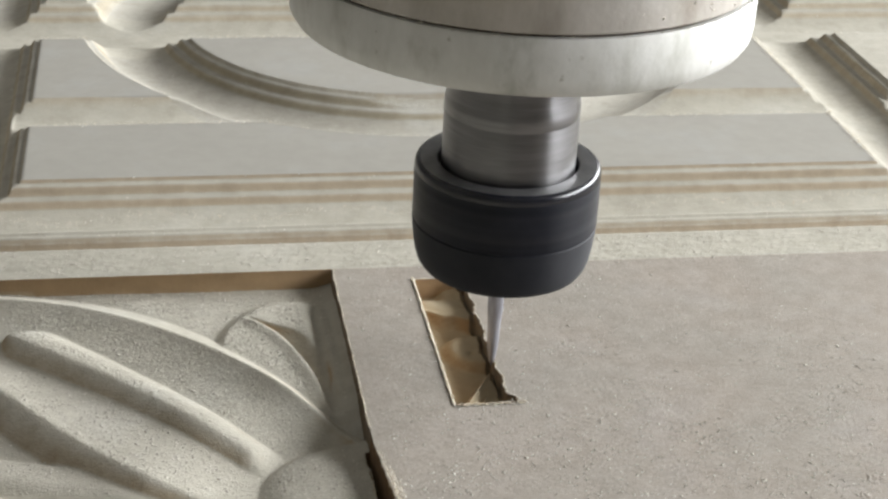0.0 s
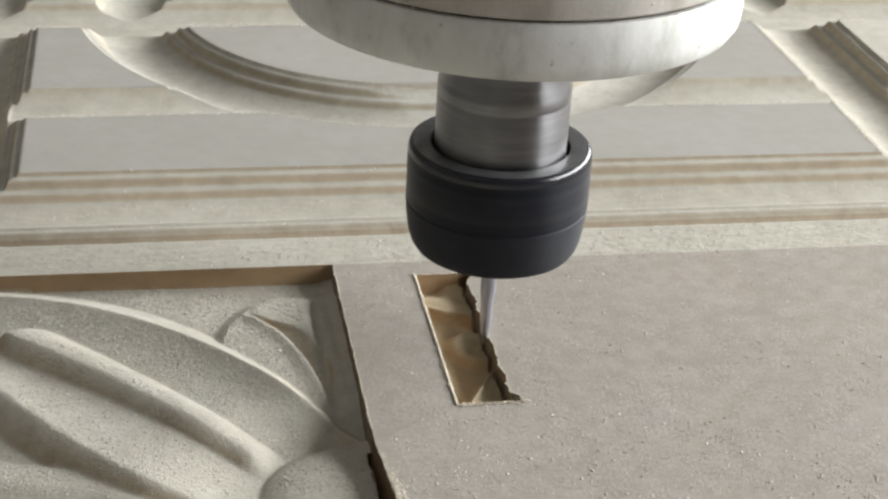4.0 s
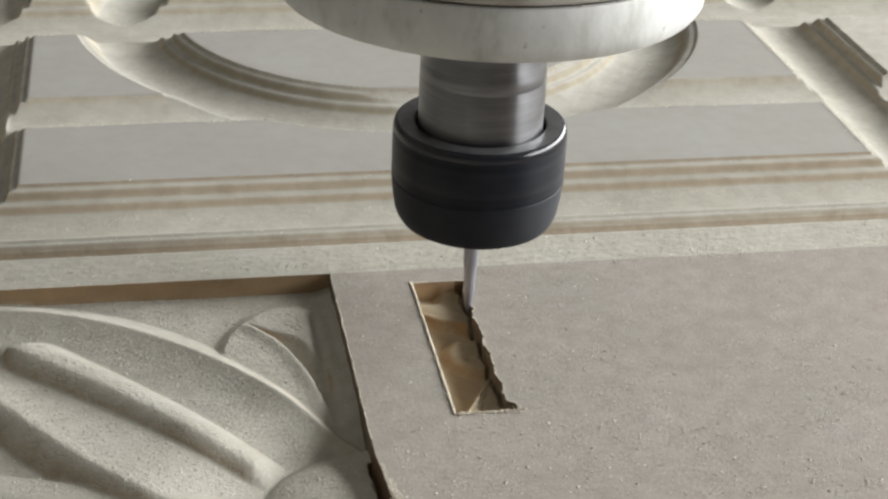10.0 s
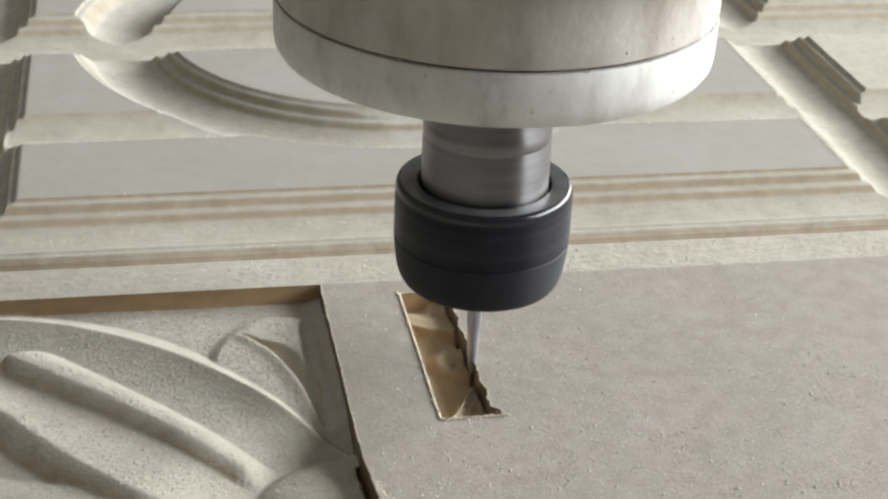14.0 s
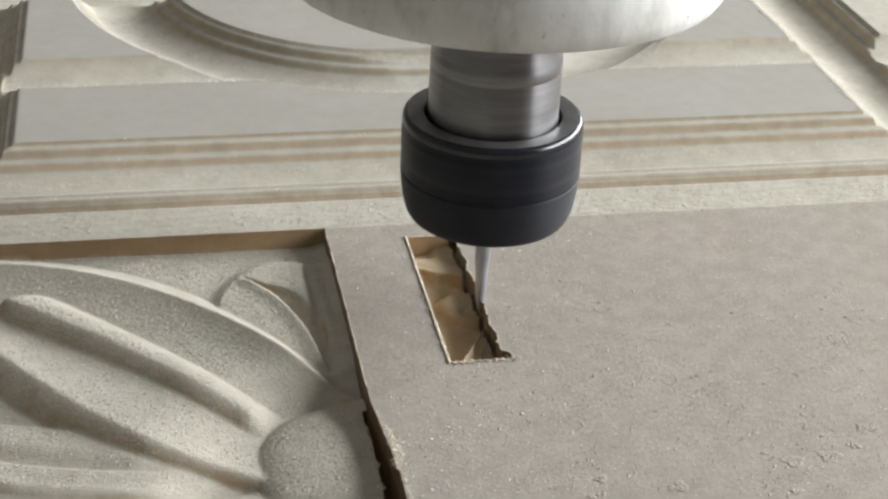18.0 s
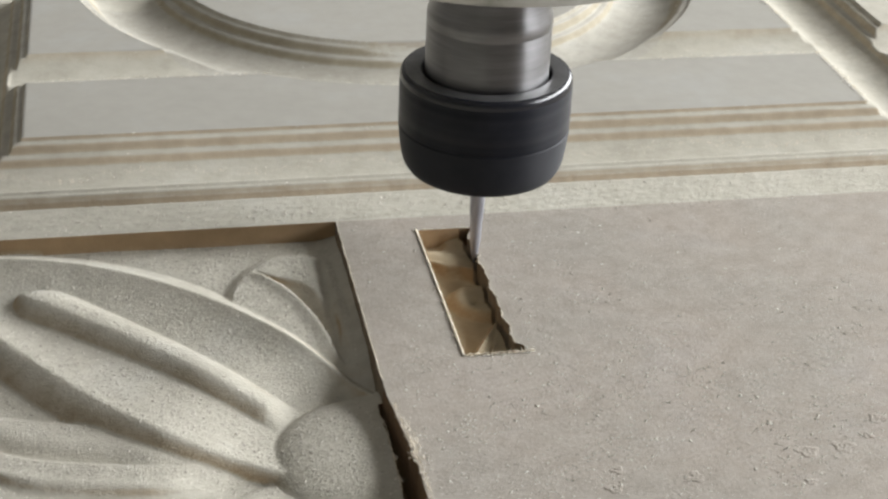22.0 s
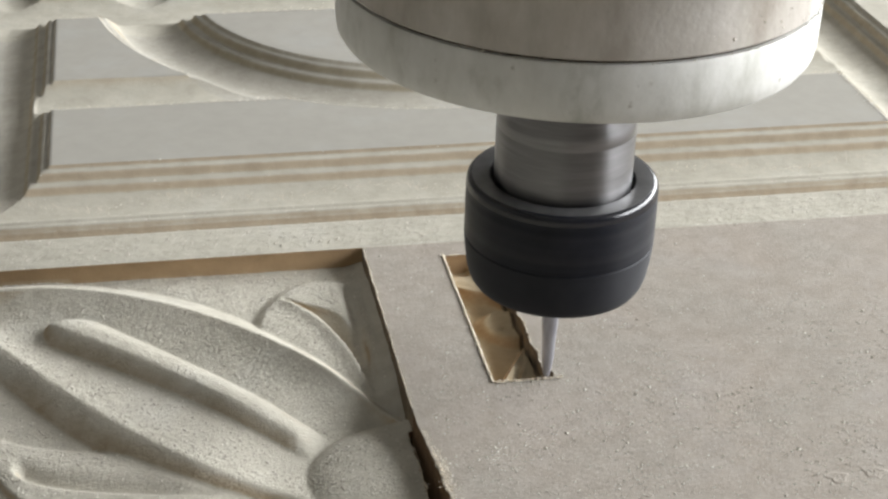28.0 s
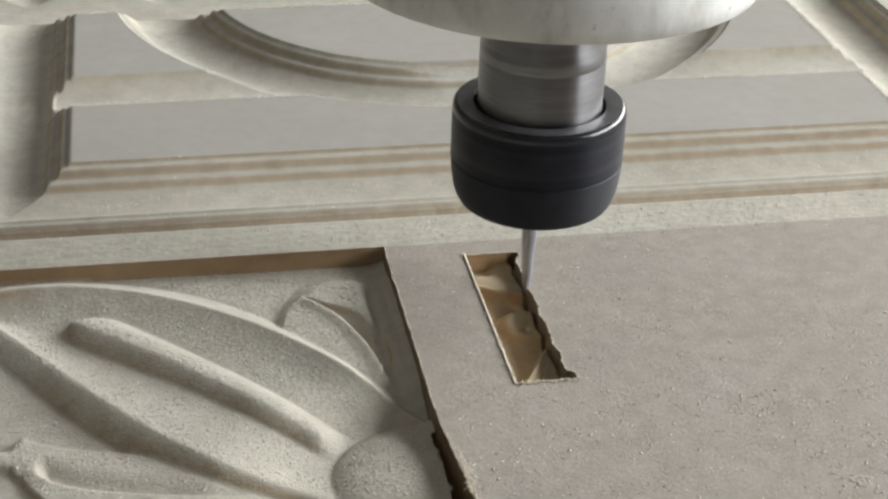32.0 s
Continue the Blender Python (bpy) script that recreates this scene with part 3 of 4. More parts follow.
def slot_height(X, Y):
    """Terraced floor that the round cutter left, with holes where it plunged."""
    Z = -5.0 + 0.12 * ripple(X, Y, 9, 31)
    # far terrace: a slanting ledge with its ridge towards the near end
    lip = 42.5 - 0.62 * X + 0.35 * np.sin(X * 1.1)
    top = -3.5 + 0.10 * X + 0.3 * np.exp(-((Y - lip) / 0.7) ** 2) + 0.35 * np.sin((Y - lip) * 0.55)
    dip = 1 - 0.75 * step(46.0, 48.5, Y) * step(7, 4, X)
    Z = np.maximum(Z, -5.0 + (top + 5.0) * step(lip - 4.0, lip, Y) ** 1.2 * dip)
    # middle terrace: a rounded ledge that leans on the right wall
    q = np.hypot((X - 8.6) / 6.2, (Y - 25.5 + 0.25 * (X - 8)) / 6.6)
    top = -3.0 + 0.10 * (X - 8) + 0.03 * (Y - 25) + 0.35 * np.exp(-((Y - 30.0 + 0.35 * (X - 7)) / 1.0) ** 2)
    Z = np.maximum(Z, -5.0 + (top + 5.0) * (1 - step(0.62, 1.08, q)) ** 0.8)
    Z = Z - 0.55 * np.exp(-((X - 7.6) ** 2 + (Y - 23.9) ** 2) / 0.45)
    # near facet: a slanting wedge with two ridges
    a, b = X + 0.8 - 0.6 * Y, 18.5 - Y
    wedge = np.clip(np.minimum(a / 1.5, b / 4.0), 0, 1)
    top = -2.9 + 0.05 * (X - 5) + 0.45 * np.exp(-((a - 1.5) / 0.5) ** 2) + 0.35 * np.exp(-((a - 5.2 + 0.15 * Y) / 0.5) ** 2) - 0.35 * np.exp(-((a - 3.6) / 0.8) ** 2)
    Z = np.maximum(Z, -5.0 + (top + 5.0) * wedge ** 0.7)
    Z = Z - 1.3 * step(9.7, 10.6, X) * (0.55 + 0.45 * np.sin(Y * 0.8))
    for x, y, r in ((10.9, 1.4, 1.35),):
        Z = Z - 4.0 * (1 - step(r * 0.8, r, np.hypot(X - x, Y - y)))
    return Z + 0.05 * ripple(X, Y, 1.1, 33)


def carved_board():
    board = tagged(new("carved_board"), "dusty beige fibreboard panel with routed mouldings and half-carved flower", "board")
    # solid underside
    bm = box(-0.40, 0.45, -0.50, 0.62, -0.018, -0.0115)
    part("core", bm, MDF_CORE, board, "brown fibreboard core", smooth=False)
    # far part with its mouldings
    xs = np.concatenate([[-400, -300, -200], np.arange(-135, 215, 0.45), np.arange(216, 300, 3.0), [340, 400, 450]])
    ys = np.concatenate([np.arange(POCKET_Y, 108, 0.34), np.arange(108, 170, 0.5), np.arange(170, 310, 0.62), np.arange(312, 380, 2.0), [420, 500, 560, 620]])
    X, Y = np.meshgrid(xs, ys)
    # left border (12) borrows the ring's darker tone to stand for its shade
    sheet(X, Y, panel_height(X, Y), (panel_piece, {
        0: ("border_moulding", MDF_EDGE, "stepped brown-edged moulding before the panel"), 12: ("border_moulding", MDF_RING, "stepped grey shaded moulding"),
        13: ("border_moulding", MDF_CUT, "stepped moulding with a crumbling pale edge"), 14: ("border_moulding", MDF_CUT, "stepped moulding behind the panel"), 1: ("panel_field", MDF_PANEL, "smooth greyish flat field"),
        2: ("ring_moulding", MDF_RING, "circular stepped moulding with pale dust"), 3: ("cross_channel", MDF_CUT, "wide stepped channel with crumbs"),
        4: ("cove_channel", MDF_CUT, "shallow round-ended cove"), 6: ("cove_channel", MDF_CUT, ""), 8: ("cove_channel", MDF_CUT, ""), 10: ("cove_channel", MDF_CUT, ""), 5: ("dusty_strip", MDF_CUT, "flat strip with pale dust")}), board)
    # near face: strips left and right of the slot and before and behind it
    ys = np.concatenate([[-500, -300, -180], np.arange(-100, 0, 0.5), np.arange(0, SLOT_L, 0.22), np.arange(SLOT_L, POCKET_Y + 0.01, 0.5)])
    flat = lambda X: np.zeros_like(X)
    S, Y = np.meshgrid(np.linspace(0, 1, 8), ys)
    X = pocket_edge(Y) * (1 - S)
    one = lambda X, Y: np.zeros(X.shape, int)
    sheet(X, Y, flat(X), (one, {0: ("bridge", MDF_FACE, "flat strip between the carved corner and the slot")}), board)
    S, Y = np.meshgrid(np.concatenate([np.linspace(0, 0.12, 14), np.linspace(0.13, 1, 30)]), ys)
    W = slot_edge(Y)
    X = W + (450 - W) * S ** 1.5
    sheet(X, Y, flat(X), (one, {0: ("face", MDF_FACE, "flat beige face with fine crumbs")}), board)
    S, Y = np.meshgrid(np.linspace(0, 1, 6), np.concatenate([[-500, -300, -180], np.arange(-100, 0.01, 0.5)]))
    X = S * slot_edge(Y)
    sheet(X, Y, flat(X), (one, {0: ("near_margin", MDF_FACE, "")}), board)
    S, Y = np.meshgrid(np.linspace(0, 1, 6), np.linspace(SLOT_L, POCKET_Y, 8))
    sheet(S * SLOT_W, Y, flat(S), (one, {0: ("far_margin", MDF_FACE, "")}), board)
    # sunk corner with the flower
    us = np.concatenate([[-383], np.arange(-110, -4, 0.42), np.arange(-4, -0.01, 0.2), [0.0, 0.0]])
    ys = np.concatenate([[-500, -300, -180, -100], np.arange(-62, POCKET_Y - 0.2, 0.42), [POCKET_Y - 0.02, POCKET_Y, POCKET_Y]])
    U, Y = np.meshgrid(us, ys)
    X = U + pocket_edge(Y)
    Z = relief_height(X, Y)
    Z[-1, :] = 0
    Z[:, -1] = 0
    # the wall beside the bridge carries its shade in the colour
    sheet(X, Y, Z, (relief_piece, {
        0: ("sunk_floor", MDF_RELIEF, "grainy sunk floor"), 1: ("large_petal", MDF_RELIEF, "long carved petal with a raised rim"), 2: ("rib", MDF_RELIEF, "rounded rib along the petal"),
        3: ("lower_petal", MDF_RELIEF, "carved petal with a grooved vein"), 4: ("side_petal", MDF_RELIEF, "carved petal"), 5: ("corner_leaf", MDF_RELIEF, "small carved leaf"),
        6: ("boss", MDF_RELIEF, "round domed flower centre"), 7: ("sunk_wall", MDF_FRESH, "brown fresh-cut wall"), 9: ("sunk_wall", MDF_SHADED_CUT, "wall beside the bridge, coloured darker for its shade"), 8: ("slit", MDF_DARK_CUT, "deep dark brown slit beside the flower centre")}), board)
    # the slot that is being cut
    ss = np.concatenate([[0.0], np.linspace(0, 1, 46), [1.0]])
    ys = np.concatenate([[0.0], np.linspace(0, SLOT_L, 190), [SLOT_L]])
    S, Y = np.meshgrid(ss, ys)
    X = S * slot_edge(Y)
    Z = slot_height(X, Y)
    Z[0, :], Z[-1, :], Z[:, 0], Z[:, -1] = 0, 0, 0, 0
    # the right wall's shade is put into a darker colour
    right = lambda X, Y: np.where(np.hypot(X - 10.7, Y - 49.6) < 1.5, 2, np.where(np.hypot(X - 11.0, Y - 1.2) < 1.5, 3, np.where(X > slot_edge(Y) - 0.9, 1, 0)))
    sheet(X, Y, Z, (right, {0: ("slot", MDF_FRESH, "freshly cut brown slot with a scalloped floor"), 1: ("slot_wall", MDF_SHADED_CUT, "ragged slot wall, coloured darker for its shade"), 2: ("plunge_hole", MDF_DARK_CUT, "dark round hole where the cutter plunged"), 3: ("plunge_hole", MDF_DARK_CUT, "")}), board)
    return board


board = carved_board()


def flake_cloud(places, sizes, seed, flat=0.6):
    """Small rough chips at the places given (metres): one mesh."""
    r = np.random.RandomState(seed)
    shape = np.array([(1, 0, 0), (-0.5, 0.85, 0), (-0.5, -0.85, 0), (0.1, 0.1, 0.9), (0, -0.1, -0.6)])
    faces = ((0, 1, 3), (1, 2, 3), (2, 0, 3), (1, 0, 4), (2, 1, 4), (0, 2, 4))
    V, F = [], []
    for p, s in zip(places, sizes):
        a = r.uniform(0, 6.283)
        ca, sa = math.cos(a), math.sin(a)
        q = shape * r.uniform(0.6, 1.3, (5, 3)) * s
        k = len(V)
        for x, y, z in q:
            V.append((p[0] + x * ca - y * sa, p[1] + x * sa + y * ca, p[2] + z * flat))
        F += [(k + i, k + j, k + l) for i, j, l in faces]
    return V, F


def loose_dust():
    r = np.random.RandomState(7)
    P, S = [], []
    # on the near face: sparse, denser towards the edges of the cuts
    for _ in range(19000):
        x, y = r.uniform(-14, 150), r.uniform(-60, 56)
        far = float(step(-25, 45, y)) * 0.75 + 0.25 * float(step(20, 110, x))
        if 0 < x < 12 and 0 < y < 50 or x < float(pocket_edge(np.array(y))) + 1 or r.rand() < far:
            continue
        if r.rand() > 0.35 + 0.65 * float(ripple(np.array(x), np.array(y), 26, 77) > -0.1):
            continue
        P.append((x, y, 0.03))
        S.append(r.choice((0.11, 0.18, 0.28, 0.42), p=(0.38, 0.36, 0.20, 0.06)))
    # beads of dust before the slot and round its corner
    for _ in range(60):
        P.append((r.uniform(0.5, 13.2), r.normal(-0.35, 0.25), 0.08))
        S.append(r.uniform(0.12, 0.32))
    for _ in range(40):
        P.append((12.3 + r.normal(0, 0.6), r.normal(0.6, 0.8), 0.08))
        S.append(r.uniform(0.1, 0.28))
    for cx, cy in ((43.8, -44.4), (24, -20), (90, -12)):
        P.append((cx, cy, 0.1))
        S.append(0.4)
    # along the dusty strip and mouldings
    X, Y = r.uniform(-110, 165, 7000), np.concatenate([r.uniform(56.5, 106, 6000), r.uniform(130, 240, 1000)])
    Z = panel_height(X, Y)
    keep = ((Y < 106) & ((Z > -0.6) | (ripple(X, Y, 9, 71) > 0.55))) | ((Y > 106) & (Z < -0.5))
    P += list(zip(X[keep], Y[keep], Z[keep] + 0.03))
    S += list(r.choice((0.17, 0.27, 0.4), keep.sum(), p=(0.6, 0.3, 0.1)))
    # lumps along the crumbling edges of the channels
    for line, n in ((lambda u: (-105 + 270 * u, 203.9), 600), (lambda u: (PX1 - 0.2, 80 + 190 * u), 260), (lambda u: (-84 + 200 * u, 138.7), 160)):
        for _ in range(n):
            x, y = line(r.rand())
            x, y = x + r.normal(0, 0.6), y + r.normal(0, 0.6)
            z = float(panel_height(np.array([x]), np.array([y]))[0])
            if z > -0.7:
                P.append((x, y, z + 0.06))
                S.append(r.choice((0.2, 0.32, 0.5), p=(0.5, 0.35, 0.15)))
    # in the carved corner
    X, Y = r.uniform(-100, -18, 15000), r.uniform(-45, 55, 15000)
    Z = relief_height(X, Y)
    steep = np.hypot(relief_height(X + 0.4, Y) - Z, relief_height(X, Y + 0.4) - Z) / 0.4
    keep = (X < pocket_edge(Y) - 2.2) & (steep < 0.38)
    P += list(zip(X[keep], Y[keep], Z[keep] + 0.02))
    S += list(r.choice((0.14, 0.25, 0.40), keep.sum(), p=(0.45, 0.38, 0.17)))
    # crumbs along the foot of the far wall
    X, Y = r.uniform(-100, -40, 260), 55.6 - np.abs(r.normal(0, 0.5, 260))
    P += list(zip(X, Y, relief_height(X, Y) + 0.1))
    S += list(r.uniform(0.15, 0.5, 260))
    V, F = flake_cloud(np.array(P) * 0.001, np.array(S) * 0.001, 3, 0.42)
    ob = mesh_object("wood_dust", V, F, DUST, None, False)
    tagged(ob, "pale crumbs of wood dust scattered over the fibreboard", "dust", kind="stuff")


loose_dust()


def blisters():
    """Small raised scuffs on the near face."""
    for k, (cx, cy, rad) in enumerate(((53.3, -38.0, 2.1), (60.3, -37.4, 2.2), (70.0, -30.2, 1.9), (66.0, -35.0, 1.1), (31.0, -42.3, 1.9), (18.5, -38.5, 1.3), (16.6, -43.4, 1.6), (50.6, -46.3, 1.1))):
        A, Q = np.meshgrid(np.linspace(0, 2 * math.pi, 37), np.linspace(0, 1, 15))
        lobe = 1 + 0.16 * np.sin(3 * A + k) + 0.10 * np.sin(5 * A + 2 * k)
        X, Y = cx + rad * Q * lobe * np.cos(A), cy + rad * 0.85 * Q * lobe * np.sin(A)
        ring = np.exp(-((Q - 0.72) / 0.16) ** 2) * (0.55 + 0.45 * np.sin(A * 2 + k * 1.3))
        Z = 0.012 + (0.075 * ring + 0.075 * (1 - Q * Q) * (1 + ripple(X, Y, 0.9, 60 + k))) * step(1, 0.85, Q) - 0.03 * step(0.93, 1.0, Q)
        sheet(X, Y, Z, (lambda X, Y: np.zeros(X.shape, int), {0: ("blister", MDF_FACE, "small raised scuff")}), board)


blisters()


def fuzz(name, line, count, seed, spread, length, label, on_panel=False):
    """Torn fibres that stand along a cut edge: line(u) gives the place in millimetres."""
    r = np.random.RandomState(seed)
    V, F = [], []
    for _ in range(count):
        x, y, z = line(r.rand())
        if on_panel and panel_height(np.array([x]), np.array([y - 0.5]))[0] < -0.6 and panel_height(np.array([x]), np.array([y + 0.5]))[0] < -0.6:
            continue
        x, y, z = x + r.normal(0, spread), y + r.normal(0, spread), z + abs(r.normal(0, spread * 0.6))
        L, a, e = r.uniform(0.4, 1.0) * length, r.uniform(0, 6.283), r.uniform(-0.1, 1.1)
        w = 0.05 + 0.05 * r.rand()
        dx, dy, dz = L * math.cos(a) * math.cos(e), L * math.sin(a) * math.cos(e), L * math.sin(e)
        k = len(V)
        px, py = -math.sin(a) * w, math.cos(a) * w
        V += [(x + px, y + py, z), (x - px, y - py, z), (x, y, z + w * 1.4), (x + dx, y + dy, z + dz)]
        F += [(k, k + 1, k + 3), (k + 1, k + 2, k + 3), (k + 2, k, k + 3), (k, k + 2, k + 1)]
    ob = mesh_object(name, [tuple(c * 0.001 for c in v) for v in V], F, FIBRE, board, False, label)
    tagged(ob, kind="stuff")


def edges_fuzz():
    fuzz("slot_burr", lambda u: (-0.05, SLOT_L * u, 0.05), 2600, 1, 0.09, 0.34, "pale raised burr of fibres")
    fuzz("slot_burr", lambda u: (SLOT_W * u, -0.02, 0.02), 330, 2, 0.10, 0.40, "pale crumbs along the slot end")
    fuzz("slot_burr", lambda u: (float(slot_edge(np.array(u * SLOT_L))) + 0.02, u * SLOT_L, 0.0), 340, 3, 0.08, 0.35, "brownish torn fibres")
    fuzz("slot_burr", lambda u: (SLOT_W * u, SLOT_L + 0.02, 0.0), 120, 6, 0.10, 0.35, "pale torn fibres")
    for y, k in ((49.6, 31), (24.8, 32), (19.0, 33), (13.4, 34), (9.5, 35), (6.0, 36), (36.0, 37)):
        fuzz("slot_burr", lambda u: (-0.25, y + 0.9 * u, 0.2), 24, k, 0.16, 0.5, "small pale tuft")
    for x, k in ((1.0, 21), (2.3, 22), (4.2, 23), (6.8, 24), (8.6, 25), (9.6, 26), (12.3, 27), (12.9, 28)):
        fuzz("slot_burr", lambda u: (x + 0.5 * u, -0.05, 0.1), 26, k, 0.2, 0.45, "small pale crumb")
    pe = lambda y: float(pocket_edge(np.array(y)))
    fuzz("corner_burr", lambda u: (pe(56 - 62 * u), 56 - 62 * u, 0.0), 800, 4, 0.08, 0.3, "pale torn fibres")
    fuzz("corner_burr", lambda u: (pe(-14 - 40 * u) + 0.45, -14 - 40 * u, 0.03), 420, 5, 0.24, 0.5, "thick pale fuzz of torn fibres")
    fuzz("corner_burr", lambda u: (pe(-18 - 4 * u) + 1.1, -20 - 12 * u, 0.15), 190, 8, 0.55, 0.7, "thick pale fuzz of torn fibres")
    boss = lambda y: float(relief_height(np.array(-17.75), np.array(y)))
    fuzz("boss_burr", lambda u: (-17.55, -13 - 20 * u, boss(-13 - 20 * u)), 260, 9, 0.07, 0.3, "pale torn fibres")
    for y, k in ((-25.8, 14), (-31.3, 15)):
        fuzz("boss_burr", lambda u: (-17.4, y + 1.4 * u, boss(y)), 36, k, 0.2, 0.6, "clump of pale torn fibres")
    fuzz("corner_burr", lambda u: (-100 + 83 * u, 56.0, 0.0), 200, 10, 0.05, 0.25, "pale torn fibres")


def slot_lip():
    """The raised pale burr on the slot's left edge."""
    r = np.random.RandomState(12)
    V, F = [], []
    ys = np.arange(0, SLOT_L + 0.01, 0.3)
    for k, y in enumerate(ys):
        wave = 0.5 + 0.5 * math.sin(y * 1.7) * math.sin(y * 0.63 + 1)
        w, h = 0.20 + 0.16 * r.rand() + 0.10 * wave, 0.12 + 0.16 * r.rand() + 0.14 * wave
        V += [(-w, y, 0.0), (-w * 0.5, y, h), (0.06, y, h * 0.8), (0.05, y, -0.5)]
        if k:
            b = 4 * k
            F += [(b + j, b + j + 1, b + j - 3, b + j - 4) for j in range(3)]
    mesh_object("slot_lip", [tuple(c * 0.001 for c in v) for v in V], F, FIBRE, board, False, "pale raised lip of torn fibres")


def moulding_fuzz():
    fuzz("moulding_burr", lambda u: (PX1 + 0.1, 75 + 180 * u, -0.05), 900, 41, 0.35, 0.9, "pale crumbling fibres", True)
    fuzz("moulding_burr", lambda u: (-100 + 260 * u, 204.0, -0.1), 700, 42, 0.4, 0.9, "pale crumbling fibres", True)
    fuzz("moulding_burr", lambda u: (-88 + 230 * u, 139.0, -0.05), 500, 43, 0.3, 0.6, "pale crumbling fibres", True)
    fuzz("moulding_burr", lambda u: (-105 + 270 * u, 90.0 + 2.5 * math.sin(u * 40), -3.2), 700, 44, 0.9, 0.7, "pale crumbling fibres")
    fuzz("moulding_burr", lambda u: (RING[0] - 94.5 * math.cos(u * 2.2 - 0.3), RING[1] - 94.5 * math.sin(u * 2.2 - 0.3), -0.05), 500, 45, 0.25, 0.6, "pale crumbling fibres", True)


slot_lip()
moulding_fuzz()
edges_fuzz()


# ---- the spindle that cuts ----
def spindle_unit():
    sp = tagged(new("router_spindle"), "grey milling spindle with black collet nut and thin cutter, running", "spindle")
    nut = lathe("collet_nut", [(13.0, 19.9), (13.1, 20.2), (16.0, 20.2), (16.0, 18.7), (17.16, 18.5), (17.18, 17.5), (17.2, 9.3), (17.15, 9.0), (17.0, 8.92), (15.5, 8.91)], BLACK, sp, 128, "black blued steel collet nut")
    lathe("skirt", [(15.4, 8.9), (16.95, 8.88), (17.2, 8.6), (17.0, 6.3), (16.75, 4.2), (16.45, 2.3), (15.95, 0.7), (15.25, -0.4), (14.4, -0.9), (6.0, -0.9), (6.0, 2.0)], SKIRT, nut, 128, "matt tapered lower half, toned paler for the reflected board")
    lathe("rim", [(13.05, 20.2), (13.25, 20.27), (16.1, 20.27), (16.2, 20.25)], RIM, nut, 128, "worn bare rim")
    lathe("bevel", [(16.2, 20.26), (16.45, 20.2), (16.7, 20.06), (16.9, 19.84), (17.05, 19.52), (17.13, 19.1), (17.17, 18.5)], BEVEL, nut, 128, "polished rounded edge that catches the light")
    lathe("collet", [(1.6, 0.8), (5.9, 0.8), (5.9, 3.0)], CARBIDE, nut, 48)
    lathe("shaft", [(12.3, 10), (12.3, 29.6), (12.15, 30.0), (12.15, 30.3), (12.3, 30.6), (12.25, 32.6), (11.6, 34.4), (11.5, 50)], STEEL, sp, 128, "bright turned steel shaft")
    # added near-black ring: the bore gap's shade as plain colour
    lathe("bore_shadow", [(13.02, 20.0), (13.0, 17.2), (12.3, 17.2)], DARK, sp, 64)
    lathe("flange", [(11.9, 47.7), (38.6, 47.5), (39.5, 47.9), (40.2, 49.0), (40.4, 50.6), (40.45, 57.0), (40.2, 57.5), (39.4, 57.6)], FLANGE, sp, 160, "pale grey cast flange with dust and pits")
    lathe("joint", [(39.5, 57.3), (39.5, 58.6)], GRIME, sp, 128)
    lathe("nose", [(39.2, 58.05), (40.15, 58.1), (40.4, 58.45), (40.45, 73), (40.6, 76.0)], NOSE, sp, 160, "brownish grey metal spindle nose")
    lathe("housing", [(40.3, 75.8), (47.0, 75.2), (51.6, 75.3), (52.1, 75.8), (52.2, 76.5), (52.2, 150), (49, 152), (0.5, 152)], NOSE, sp, 160, "wider brownish grey metal housing")
    # dust that sticks in the joint and on the nose
    r = np.random.RandomState(51)
    A = np.concatenate([r.uniform(-2.3, 0.1, 110), r.normal(-0.75, 0.22, 40)])
    H = np.concatenate([r.normal(57.75, 0.12, 110), 58.6 + np.abs(r.normal(0, 2.2, 40))])
    V, F = flake_cloud(np.stack([40.4 * np.cos(A), 40.4 * np.sin(A), H], -1) * 0.001, r.choice((0.14, 0.22, 0.36), 150, p=(0.55, 0.33, 0.12)) * 0.001, 52, 0.8)
    tagged(mesh_object("joint_dust", V, F, DUST, sp, False, "pale crumbs stuck along the joint"), kind="stuff")
    bit = lathe("cutter", [(0.15, -23.6), (0.75, -21.6), (1.15, -18.0), (1.25, -14.0), (1.30, -13.0), (1.50, -11.0), (1.52, 1.5)], CARBIDE, sp, 40, "thin tapered carbide cutter")
    bit.location.x = -0.00035
    return sp


spindle = spindle_unit()

